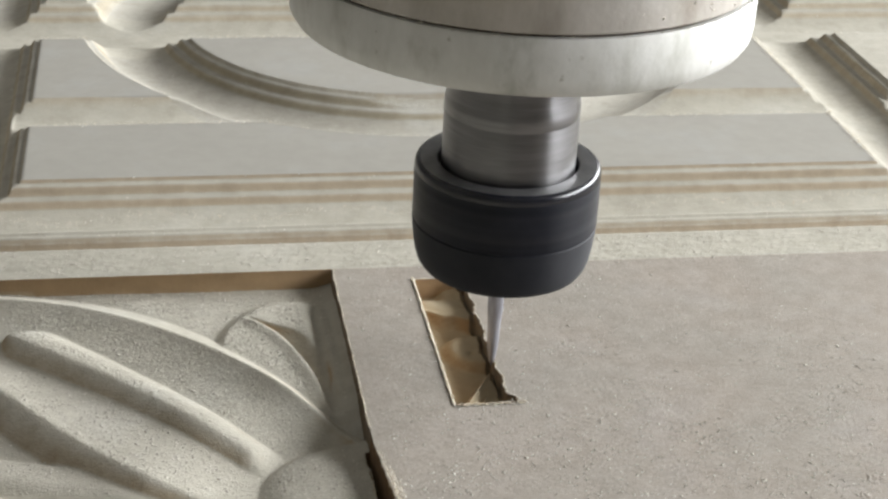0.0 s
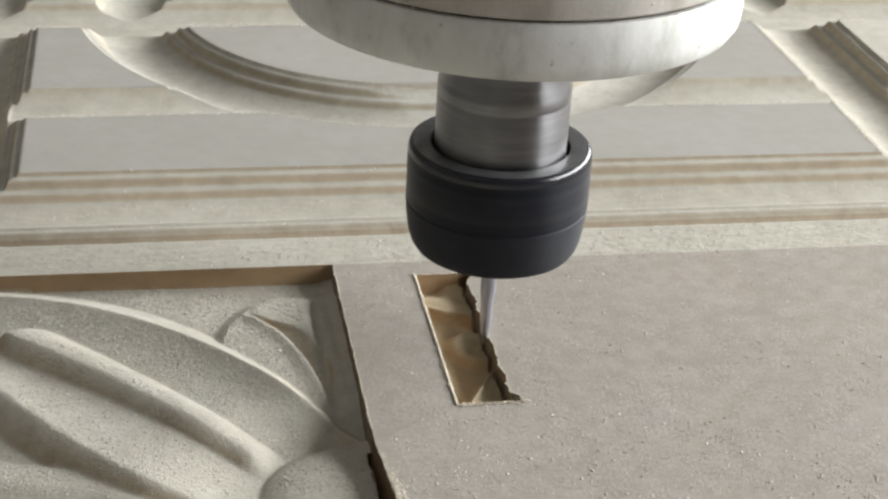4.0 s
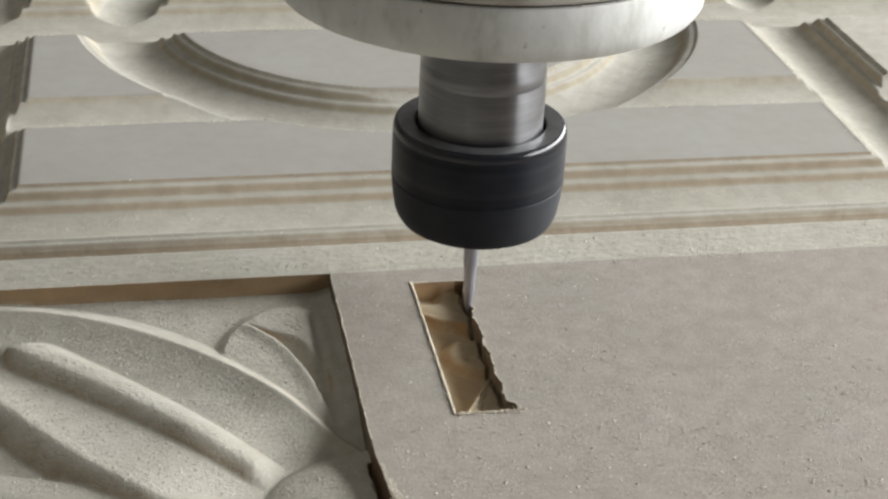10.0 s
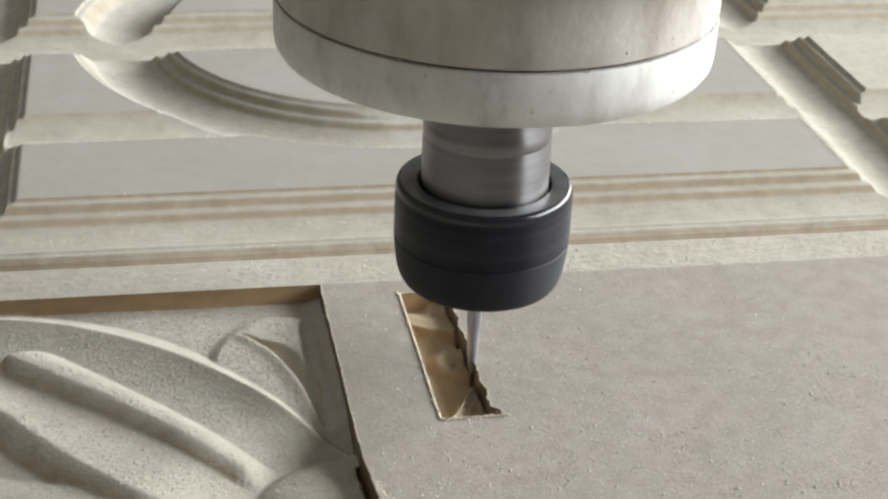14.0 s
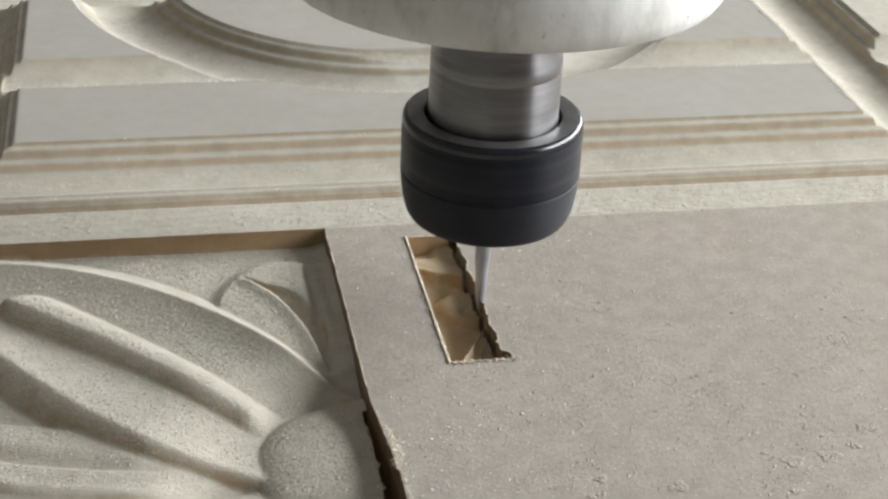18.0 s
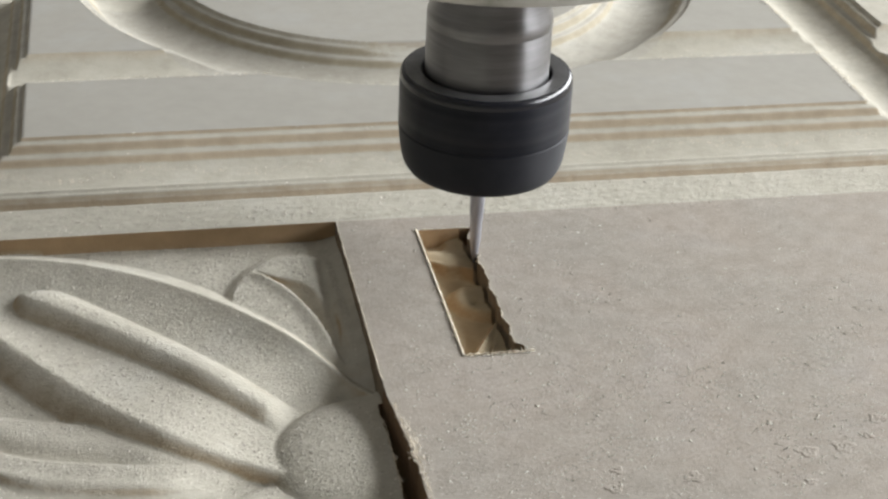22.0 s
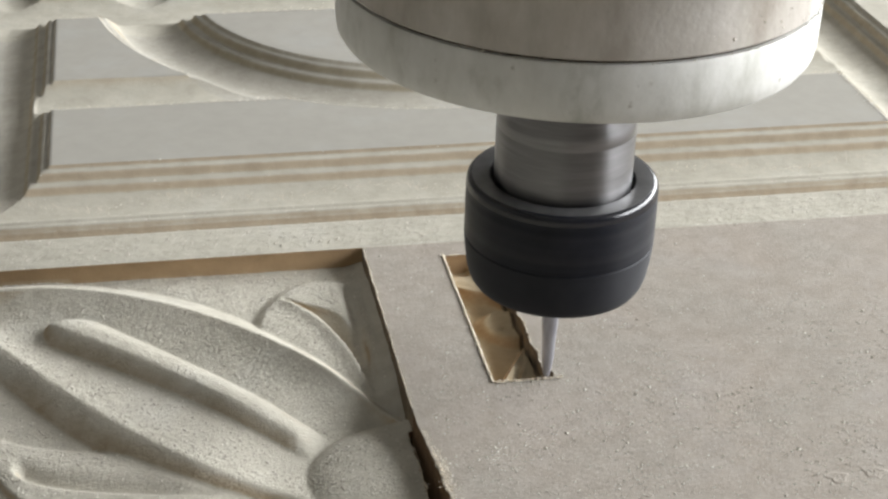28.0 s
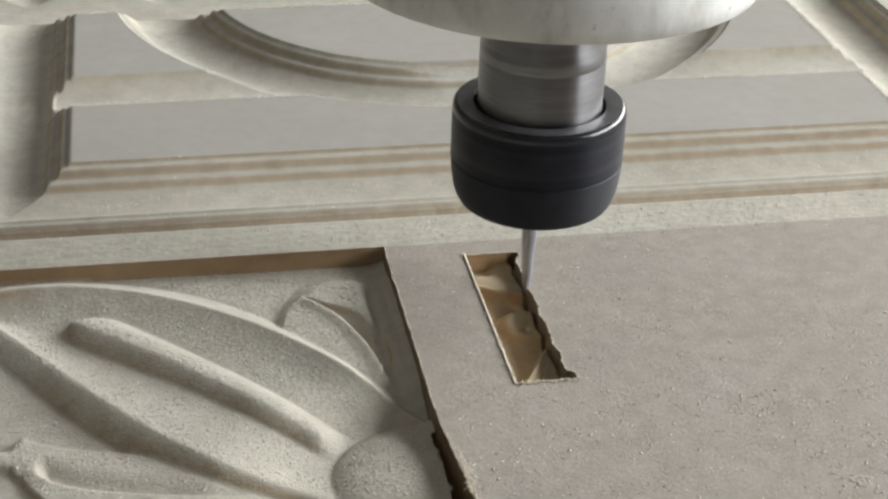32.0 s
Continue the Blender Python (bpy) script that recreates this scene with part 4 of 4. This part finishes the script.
TOOL = [
    (0, pose(0.01044, 0.01595, 0.02233)),
    (0.1, pose(0.01044, 0.01740, 0.02136)),
    (0.2, pose(0.01043, 0.01885, 0.02065)),
    (0.3, pose(0.01043, 0.02030, 0.02071)),
    (0.4, pose(0.01042, 0.02175, 0.02095)),
    (0.5, pose(0.01042, 0.02320, 0.02184)),
    (0.6, pose(0.01038, 0.02440, 0.02142)),
    (0.7, pose(0.01033, 0.02561, 0.02122)),
    (0.8, pose(0.01029, 0.02681, 0.02076)),
    (0.9, pose(0.01024, 0.02802, 0.02031)),
    (1, pose(0.01020, 0.02922, 0.02026)),
    (1.1, pose(0.01026, 0.03132, 0.01983)),
    (1.2, pose(0.01032, 0.03342, 0.02114)),
    (1.3, pose(0.01039, 0.03552, 0.02098)),
    (1.4, pose(0.01045, 0.03762, 0.02090)),
    (1.5, pose(0.01051, 0.03972, 0.02086)),
    (1.6, pose(0.01047, 0.04165, 0.02144)),
    (1.7, pose(0.01043, 0.04358, 0.02182)),
    (1.8, pose(0.01039, 0.04550, 0.02191)),
    (1.9, pose(0.01035, 0.04743, 0.02080)),
    (2, pose(0.01031, 0.04936, 0.02079)),
    (2.1, pose(0.01032, 0.05000, 0.01960)),
    (2.2, pose(0.01033, 0.05020, 0.01840)),
    (2.3, pose(0.01034, 0.05020, 0.01800)),
    (2.4, pose(0.01035, 0.05020, 0.01790)),
    (2.5, pose(0.01036, 0.05009, 0.01805)),
    (2.6, pose(0.01036, 0.04970, 0.01900)),
    (2.7, pose(0.01036, 0.04850, 0.02020)),
    (2.8, pose(0.01035, 0.04633, 0.02071)),
    (2.9, pose(0.01035, 0.04417, 0.02208)),
    (3, pose(0.01035, 0.04200, 0.02196)),
    (3.1, pose(0.01035, 0.04002, 0.02166)),
    (3.2, pose(0.01035, 0.03804, 0.02151)),
    (3.3, pose(0.01035, 0.03606, 0.02140)),
    (3.4, pose(0.01035, 0.03408, 0.02140)),
    (3.5, pose(0.01035, 0.03210, 0.02099)),
    (3.6, pose(0.01035, 0.03066, 0.02000)),
    (3.7, pose(0.01034, 0.02922, 0.02020)),
    (3.8, pose(0.01034, 0.02778, 0.02027)),
    (3.9, pose(0.01033, 0.02634, 0.02075)),
    (4, pose(0.01033, 0.02490, 0.02106)),
    (4.1, pose(0.01033, 0.02368, 0.02150)),
    (4.2, pose(0.01032, 0.02245, 0.02096)),
    (4.3, pose(0.01032, 0.02123, 0.02076)),
    (4.4, pose(0.01031, 0.02000, 0.02072)),
    (4.5, pose(0.01031, 0.01878, 0.02078)),
    (4.6, pose(0.01034, 0.01695, 0.02179)),
    (4.7, pose(0.01037, 0.01513, 0.02246)),
    (4.8, pose(0.01041, 0.01330, 0.02250)),
    (4.9, pose(0.01044, 0.01148, 0.02235)),
    (5, pose(0.01047, 0.00965, 0.02238)),
    (5.1, pose(0.01048, 0.00784, 0.02289)),
    (5.2, pose(0.01048, 0.00603, 0.02270)),
    (5.3, pose(0.01049, 0.00422, 0.02223)),
    (5.4, pose(0.01049, 0.00241, 0.02215)),
    (5.5, pose(0.01050, 0.00060, 0.02226)),
    (5.6, pose(0.01053, 0.00030, 0.02220)),
    (5.7, pose(0.01057, 0.00000, 0.02030)),
    (5.8, pose(0.01060, -0.00020, 0.01930)),
    (5.9, pose(0.01064, 0.00000, 0.01950)),
    (6, pose(0.01067, 0.00023, 0.02067)),
    (6.1, pose(0.01068, 0.00060, 0.02220)),
    (6.2, pose(0.01068, 0.00200, 0.02290)),
    (6.3, pose(0.01069, 0.00421, 0.02277)),
    (6.4, pose(0.01069, 0.00641, 0.02319)),
    (6.5, pose(0.01070, 0.00862, 0.02302)),
    (6.6, pose(0.01068, 0.01057, 0.02232)),
    (6.7, pose(0.01065, 0.01252, 0.02230)),
    (6.8, pose(0.01063, 0.01446, 0.02216)),
    (6.9, pose(0.01060, 0.01641, 0.02166)),
    (7, pose(0.01058, 0.01836, 0.02012)),
    (7.1, pose(0.01054, 0.01960, 0.02017)),
    (7.2, pose(0.01050, 0.02084, 0.02028)),
    (7.3, pose(0.01046, 0.02207, 0.02059)),
    (7.4, pose(0.01042, 0.02331, 0.02152)),
    (7.5, pose(0.01038, 0.02455, 0.02111)),
    (7.6, pose(0.01040, 0.02590, 0.02087)),
    (7.7, pose(0.01042, 0.02726, 0.02038)),
    (7.8, pose(0.01043, 0.02861, 0.02009)),
    (7.9, pose(0.01045, 0.02997, 0.01995)),
    (8, pose(0.01047, 0.03132, 0.01973)),
    (8.1, pose(0.01045, 0.03330, 0.02125)),
    (8.2, pose(0.01043, 0.03529, 0.02130)),
    (8.3, pose(0.01042, 0.03727, 0.02142)),
    (8.4, pose(0.01040, 0.03926, 0.02157)),
    (8.5, pose(0.01038, 0.04124, 0.02195)),
    (8.6, pose(0.01039, 0.04316, 0.02216)),
    (8.7, pose(0.01041, 0.04508, 0.02237)),
    (8.8, pose(0.01042, 0.04700, 0.02090)),
    (8.9, pose(0.01044, 0.04920, 0.02060)),
    (9, pose(0.01045, 0.05012, 0.01911)),
    (9.1, pose(0.01046, 0.05020, 0.01810)),
    (9.2, pose(0.01048, 0.05020, 0.01790)),
    (9.3, pose(0.01049, 0.05010, 0.01780)),
    (9.4, pose(0.01051, 0.04990, 0.01880)),
    (9.5, pose(0.01052, 0.04949, 0.01982)),
    (9.6, pose(0.01053, 0.04780, 0.02050)),
    (9.7, pose(0.01054, 0.04577, 0.02159)),
    (9.8, pose(0.01054, 0.04373, 0.02214)),
    (9.9, pose(0.01055, 0.04170, 0.02200)),
    (10, pose(0.01056, 0.03967, 0.02168)),
    (10.1, pose(0.01052, 0.03767, 0.02157)),
    (10.2, pose(0.01048, 0.03567, 0.02148)),
    (10.3, pose(0.01044, 0.03367, 0.02148)),
    (10.4, pose(0.01040, 0.03167, 0.02049)),
    (10.5, pose(0.01036, 0.02967, 0.02023)),
    (10.6, pose(0.01037, 0.02842, 0.02038)),
    (10.7, pose(0.01037, 0.02717, 0.02076)),
    (10.8, pose(0.01038, 0.02591, 0.02128)),
    (10.9, pose(0.01038, 0.02466, 0.02156)),
    (11, pose(0.01039, 0.02341, 0.02213)),
    (11.1, pose(0.01043, 0.02224, 0.02123)),
    (11.2, pose(0.01047, 0.02106, 0.02091)),
    (11.3, pose(0.01051, 0.01989, 0.02074)),
    (11.4, pose(0.01055, 0.01871, 0.02062)),
    (11.5, pose(0.01059, 0.01754, 0.02118)),
    (11.6, pose(0.01062, 0.01563, 0.02235)),
    (11.7, pose(0.01066, 0.01372, 0.02250)),
    (11.8, pose(0.01069, 0.01181, 0.02249)),
    (11.9, pose(0.01073, 0.00990, 0.02249)),
    (12, pose(0.01076, 0.00799, 0.02322)),
    (12.1, pose(0.01071, 0.00607, 0.02310)),
    (12.2, pose(0.01066, 0.00415, 0.02266)),
    (12.3, pose(0.01060, 0.00222, 0.02267)),
    (12.4, pose(0.01055, 0.00030, 0.02280)),
    (12.5, pose(0.01050, -0.00100, 0.02040)),
    (12.6, pose(0.01051, -0.00100, 0.01920)),
    (12.7, pose(0.01051, -0.00080, 0.01970)),
    (12.8, pose(0.01052, -0.00020, 0.02110)),
    (12.9, pose(0.01052, 0.00040, 0.02260)),
    (13, pose(0.01053, 0.00100, 0.02302)),
    (13.1, pose(0.01053, 0.00150, 0.02310)),
    (13.2, pose(0.01053, 0.00327, 0.02274)),
    (13.3, pose(0.01054, 0.00505, 0.02295)),
    (13.4, pose(0.01054, 0.00682, 0.02323)),
    (13.5, pose(0.01054, 0.00859, 0.02295)),
    (13.6, pose(0.01055, 0.01102, 0.02234)),
    (13.7, pose(0.01057, 0.01345, 0.02241)),
    (13.8, pose(0.01058, 0.01587, 0.02224)),
    (13.9, pose(0.01060, 0.01830, 0.02052)),
    (14, pose(0.01061, 0.02073, 0.02046)),
    (14.1, pose(0.01058, 0.02171, 0.02068)),
    (14.2, pose(0.01055, 0.02269, 0.02110)),
    (14.3, pose(0.01053, 0.02366, 0.02154)),
    (14.4, pose(0.01050, 0.02464, 0.02123)),
    (14.5, pose(0.01047, 0.02562, 0.02118)),
    (14.6, pose(0.01048, 0.02736, 0.02056)),
    (14.7, pose(0.01048, 0.02909, 0.02031)),
    (14.8, pose(0.01049, 0.03083, 0.02005)),
    (14.9, pose(0.01049, 0.03256, 0.02144)),
    (15, pose(0.01050, 0.03430, 0.02140)),
    (15.1, pose(0.01050, 0.03626, 0.02141)),
    (15.2, pose(0.01050, 0.03822, 0.02152)),
    (15.3, pose(0.01050, 0.04018, 0.02170)),
    (15.4, pose(0.01050, 0.04214, 0.02197)),
    (15.5, pose(0.01050, 0.04410, 0.02211)),
    (15.6, pose(0.01051, 0.04600, 0.02119)),
    (15.7, pose(0.01052, 0.04790, 0.02039)),
    (15.8, pose(0.01053, 0.04980, 0.02020)),
    (15.9, pose(0.01054, 0.05010, 0.01880)),
    (16, pose(0.01055, 0.05010, 0.01800)),
    (16.1, pose(0.01056, 0.05020, 0.01780)),
    (16.2, pose(0.01057, 0.05010, 0.01790)),
    (16.3, pose(0.01059, 0.04950, 0.01900)),
    (16.4, pose(0.01060, 0.04820, 0.02020)),
    (16.5, pose(0.01061, 0.04634, 0.02062)),
    (16.6, pose(0.01064, 0.04423, 0.02198)),
    (16.7, pose(0.01066, 0.04212, 0.02185)),
    (16.8, pose(0.01069, 0.04001, 0.02157)),
    (16.9, pose(0.01071, 0.03790, 0.02144)),
    (17, pose(0.01074, 0.03579, 0.02136)),
    (17.1, pose(0.01073, 0.03423, 0.02134)),
    (17.2, pose(0.01073, 0.03267, 0.02132)),
    (17.3, pose(0.01072, 0.03110, 0.01983)),
    (17.4, pose(0.01072, 0.02954, 0.02005)),
    (17.5, pose(0.01071, 0.02798, 0.02007)),
    (17.6, pose(0.01071, 0.02687, 0.02044)),
    (17.7, pose(0.01071, 0.02576, 0.02081)),
    (17.8, pose(0.01071, 0.02464, 0.02094)),
    (17.9, pose(0.01071, 0.02353, 0.02136)),
    (18, pose(0.01071, 0.02242, 0.02067)),
    (18.1, pose(0.01073, 0.02059, 0.02038)),
    (18.2, pose(0.01076, 0.01876, 0.02041)),
    (18.3, pose(0.01078, 0.01692, 0.02156)),
    (18.4, pose(0.01081, 0.01509, 0.02233)),
    (18.5, pose(0.01083, 0.01326, 0.02249)),
    (18.6, pose(0.01083, 0.01130, 0.02240)),
    (18.7, pose(0.01083, 0.00934, 0.02264)),
    (18.8, pose(0.01082, 0.00738, 0.02316)),
    (18.9, pose(0.01082, 0.00542, 0.02287)),
    (19, pose(0.01082, 0.00346, 0.02246)),
    (19.1, pose(0.01083, 0.00223, 0.02263)),
    (19.2, pose(0.01085, 0.00100, 0.02280)),
    (19.3, pose(0.01086, 0.00040, 0.02220)),
    (19.4, pose(0.01088, 0.00000, 0.02030)),
    (19.5, pose(0.01089, -0.00025, 0.01904)),
    (19.6, pose(0.01089, -0.00020, 0.01930)),
    (19.7, pose(0.01089, 0.00040, 0.02100)),
    (19.8, pose(0.01089, 0.00220, 0.02260)),
    (19.9, pose(0.01089, 0.00462, 0.02252)),
    (20, pose(0.01089, 0.00704, 0.02290)),
    (20.1, pose(0.01087, 0.00884, 0.02263)),
    (20.2, pose(0.01085, 0.01064, 0.02220)),
    (20.3, pose(0.01083, 0.01245, 0.02234)),
    (20.4, pose(0.01081, 0.01425, 0.02238)),
    (20.5, pose(0.01079, 0.01605, 0.02230)),
    (20.6, pose(0.01080, 0.01749, 0.02118)),
    (20.7, pose(0.01082, 0.01893, 0.02041)),
    (20.8, pose(0.01083, 0.02037, 0.02034)),
    (20.9, pose(0.01085, 0.02181, 0.02047)),
    (21, pose(0.01086, 0.02325, 0.02127)),
    (21.1, pose(0.01083, 0.02447, 0.02086)),
    (21.2, pose(0.01080, 0.02569, 0.02075)),
    (21.3, pose(0.01077, 0.02691, 0.02037)),
    (21.4, pose(0.01074, 0.02813, 0.02004)),
    (21.5, pose(0.01071, 0.02935, 0.02006)),
    (21.6, pose(0.01069, 0.03120, 0.01981)),
    (21.7, pose(0.01067, 0.03306, 0.02132)),
    (21.8, pose(0.01064, 0.03491, 0.02134)),
    (21.9, pose(0.01062, 0.03677, 0.02141)),
    (22, pose(0.01060, 0.03862, 0.02153)),
    (22.1, pose(0.01060, 0.03995, 0.02166)),
    (22.2, pose(0.01060, 0.04128, 0.02195)),
    (22.3, pose(0.01060, 0.04260, 0.02207)),
    (22.4, pose(0.01060, 0.04393, 0.02220)),
    (22.5, pose(0.01060, 0.04526, 0.02232)),
    (22.6, pose(0.01063, 0.04543, 0.02393)),
    (22.7, pose(0.01065, 0.04560, 0.02554)),
    (22.8, pose(0.01068, 0.04578, 0.02716)),
    (22.9, pose(0.01070, 0.04595, 0.02877)),
    (23, pose(0.01073, 0.04612, 0.03038)),
    (23.1, pose(0.01073, 0.04599, 0.02946)),
    (23.2, pose(0.01073, 0.04586, 0.02855)),
    (23.3, pose(0.01074, 0.04572, 0.02763)),
    (23.4, pose(0.01074, 0.04559, 0.02672)),
    (23.5, pose(0.01074, 0.04546, 0.02580)),
    (23.6, pose(0.01070, 0.04609, 0.02467)),
    (23.7, pose(0.01065, 0.04672, 0.02354)),
    (23.8, pose(0.01061, 0.04736, 0.02241)),
    (23.9, pose(0.01056, 0.04799, 0.02128)),
    (24, pose(0.01052, 0.04862, 0.02015)),
    (24.1, pose(0.01058, 0.04926, 0.01957)),
    (24.2, pose(0.01063, 0.04990, 0.01900)),
    (24.3, pose(0.01069, 0.05010, 0.01840)),
    (24.4, pose(0.01074, 0.05010, 0.01830)),
    (24.5, pose(0.01080, 0.04983, 0.01876)),
    (24.6, pose(0.01079, 0.04900, 0.02020)),
    (24.7, pose(0.01078, 0.04755, 0.02045)),
    (24.8, pose(0.01077, 0.04610, 0.02103)),
    (24.9, pose(0.01076, 0.04465, 0.02213)),
    (25, pose(0.01075, 0.04320, 0.02205)),
    (25.1, pose(0.01074, 0.04116, 0.02189)),
    (25.2, pose(0.01073, 0.03912, 0.02157)),
    (25.3, pose(0.01072, 0.03708, 0.02146)),
    (25.4, pose(0.01071, 0.03504, 0.02140)),
    (25.5, pose(0.01070, 0.03300, 0.02140)),
    (25.6, pose(0.01070, 0.03140, 0.02004)),
    (25.7, pose(0.01070, 0.02980, 0.02012)),
    (25.8, pose(0.01070, 0.02820, 0.02020)),
    (25.9, pose(0.01070, 0.02660, 0.02067)),
    (26, pose(0.01070, 0.02500, 0.02105)),
    (26.1, pose(0.01071, 0.02361, 0.02145)),
    (26.2, pose(0.01072, 0.02223, 0.02073)),
    (26.3, pose(0.01073, 0.02084, 0.02047)),
    (26.4, pose(0.01074, 0.01946, 0.02042)),
    (26.5, pose(0.01075, 0.01807, 0.02066)),
    (26.6, pose(0.01072, 0.01585, 0.02233)),
    (26.7, pose(0.01068, 0.01364, 0.02262)),
    (26.8, pose(0.01065, 0.01142, 0.02271)),
    (26.9, pose(0.01061, 0.00921, 0.02315)),
    (27, pose(0.01058, 0.00699, 0.02380)),
    (27.1, pose(0.01061, 0.00499, 0.02330)),
    (27.2, pose(0.01064, 0.00300, 0.02298)),
    (27.3, pose(0.01066, 0.00100, 0.02320)),
    (27.4, pose(0.01069, -0.00020, 0.02210)),
    (27.5, pose(0.01072, -0.00078, 0.01992)),
    (27.6, pose(0.01074, -0.00080, 0.01910)),
    (27.7, pose(0.01076, -0.00060, 0.01930)),
    (27.8, pose(0.01079, 0.00000, 0.02080)),
    (27.9, pose(0.01081, 0.00040, 0.02190)),
    (28, pose(0.01083, 0.00071, 0.02251)),
    (28.1, pose(0.01084, 0.00260, 0.02232)),
    (28.2, pose(0.01085, 0.00449, 0.02243)),
    (28.3, pose(0.01086, 0.00639, 0.02288)),
    (28.4, pose(0.01087, 0.00828, 0.02289)),
    (28.5, pose(0.01088, 0.01017, 0.02223)),
    (28.6, pose(0.01086, 0.01198, 0.02231)),
    (28.7, pose(0.01085, 0.01379, 0.02234)),
    (28.8, pose(0.01083, 0.01560, 0.02223)),
    (28.9, pose(0.01082, 0.01741, 0.02119)),
    (29, pose(0.01080, 0.01922, 0.02045)),
    (29.1, pose(0.01078, 0.02050, 0.02041)),
    (29.2, pose(0.01075, 0.02177, 0.02056)),
    (29.3, pose(0.01073, 0.02305, 0.02120)),
    (29.4, pose(0.01070, 0.02432, 0.02096)),
    (29.5, pose(0.01068, 0.02560, 0.02074)),
    (29.6, pose(0.01067, 0.02696, 0.02042)),
    (29.7, pose(0.01066, 0.02832, 0.02021)),
    (29.8, pose(0.01066, 0.02967, 0.02029)),
    (29.9, pose(0.01065, 0.03103, 0.02023)),
    (30, pose(0.01064, 0.03239, 0.02181)),
    (30.1, pose(0.01063, 0.03430, 0.02185)),
    (30.2, pose(0.01062, 0.03621, 0.02188)),
    (30.3, pose(0.01060, 0.03812, 0.02201)),
    (30.4, pose(0.01059, 0.04003, 0.02219)),
    (30.5, pose(0.01058, 0.04194, 0.02250)),
    (30.6, pose(0.01058, 0.04447, 0.02249)),
    (30.7, pose(0.01058, 0.04700, 0.02080)),
    (30.8, pose(0.01059, 0.04900, 0.02000)),
    (30.9, pose(0.01059, 0.04900, 0.01820)),
    (31, pose(0.01059, 0.04883, 0.01746)),
    (31.1, pose(0.01059, 0.04880, 0.01760)),
    (31.2, pose(0.01060, 0.04800, 0.01880)),
    (31.3, pose(0.01060, 0.04720, 0.02050)),
    (31.4, pose(0.01061, 0.04626, 0.02069)),
    (31.5, pose(0.01061, 0.04532, 0.02195)),
    (31.6, pose(0.01062, 0.04347, 0.02191)),
    (31.7, pose(0.01063, 0.04161, 0.02184)),
    (31.8, pose(0.01064, 0.03976, 0.02159)),
    (31.9, pose(0.01065, 0.03790, 0.02155)),
    (32, pose(0.01066, 0.03605, 0.02152)),
]


def motions():
    walk(spindle, TOOL)


motions()
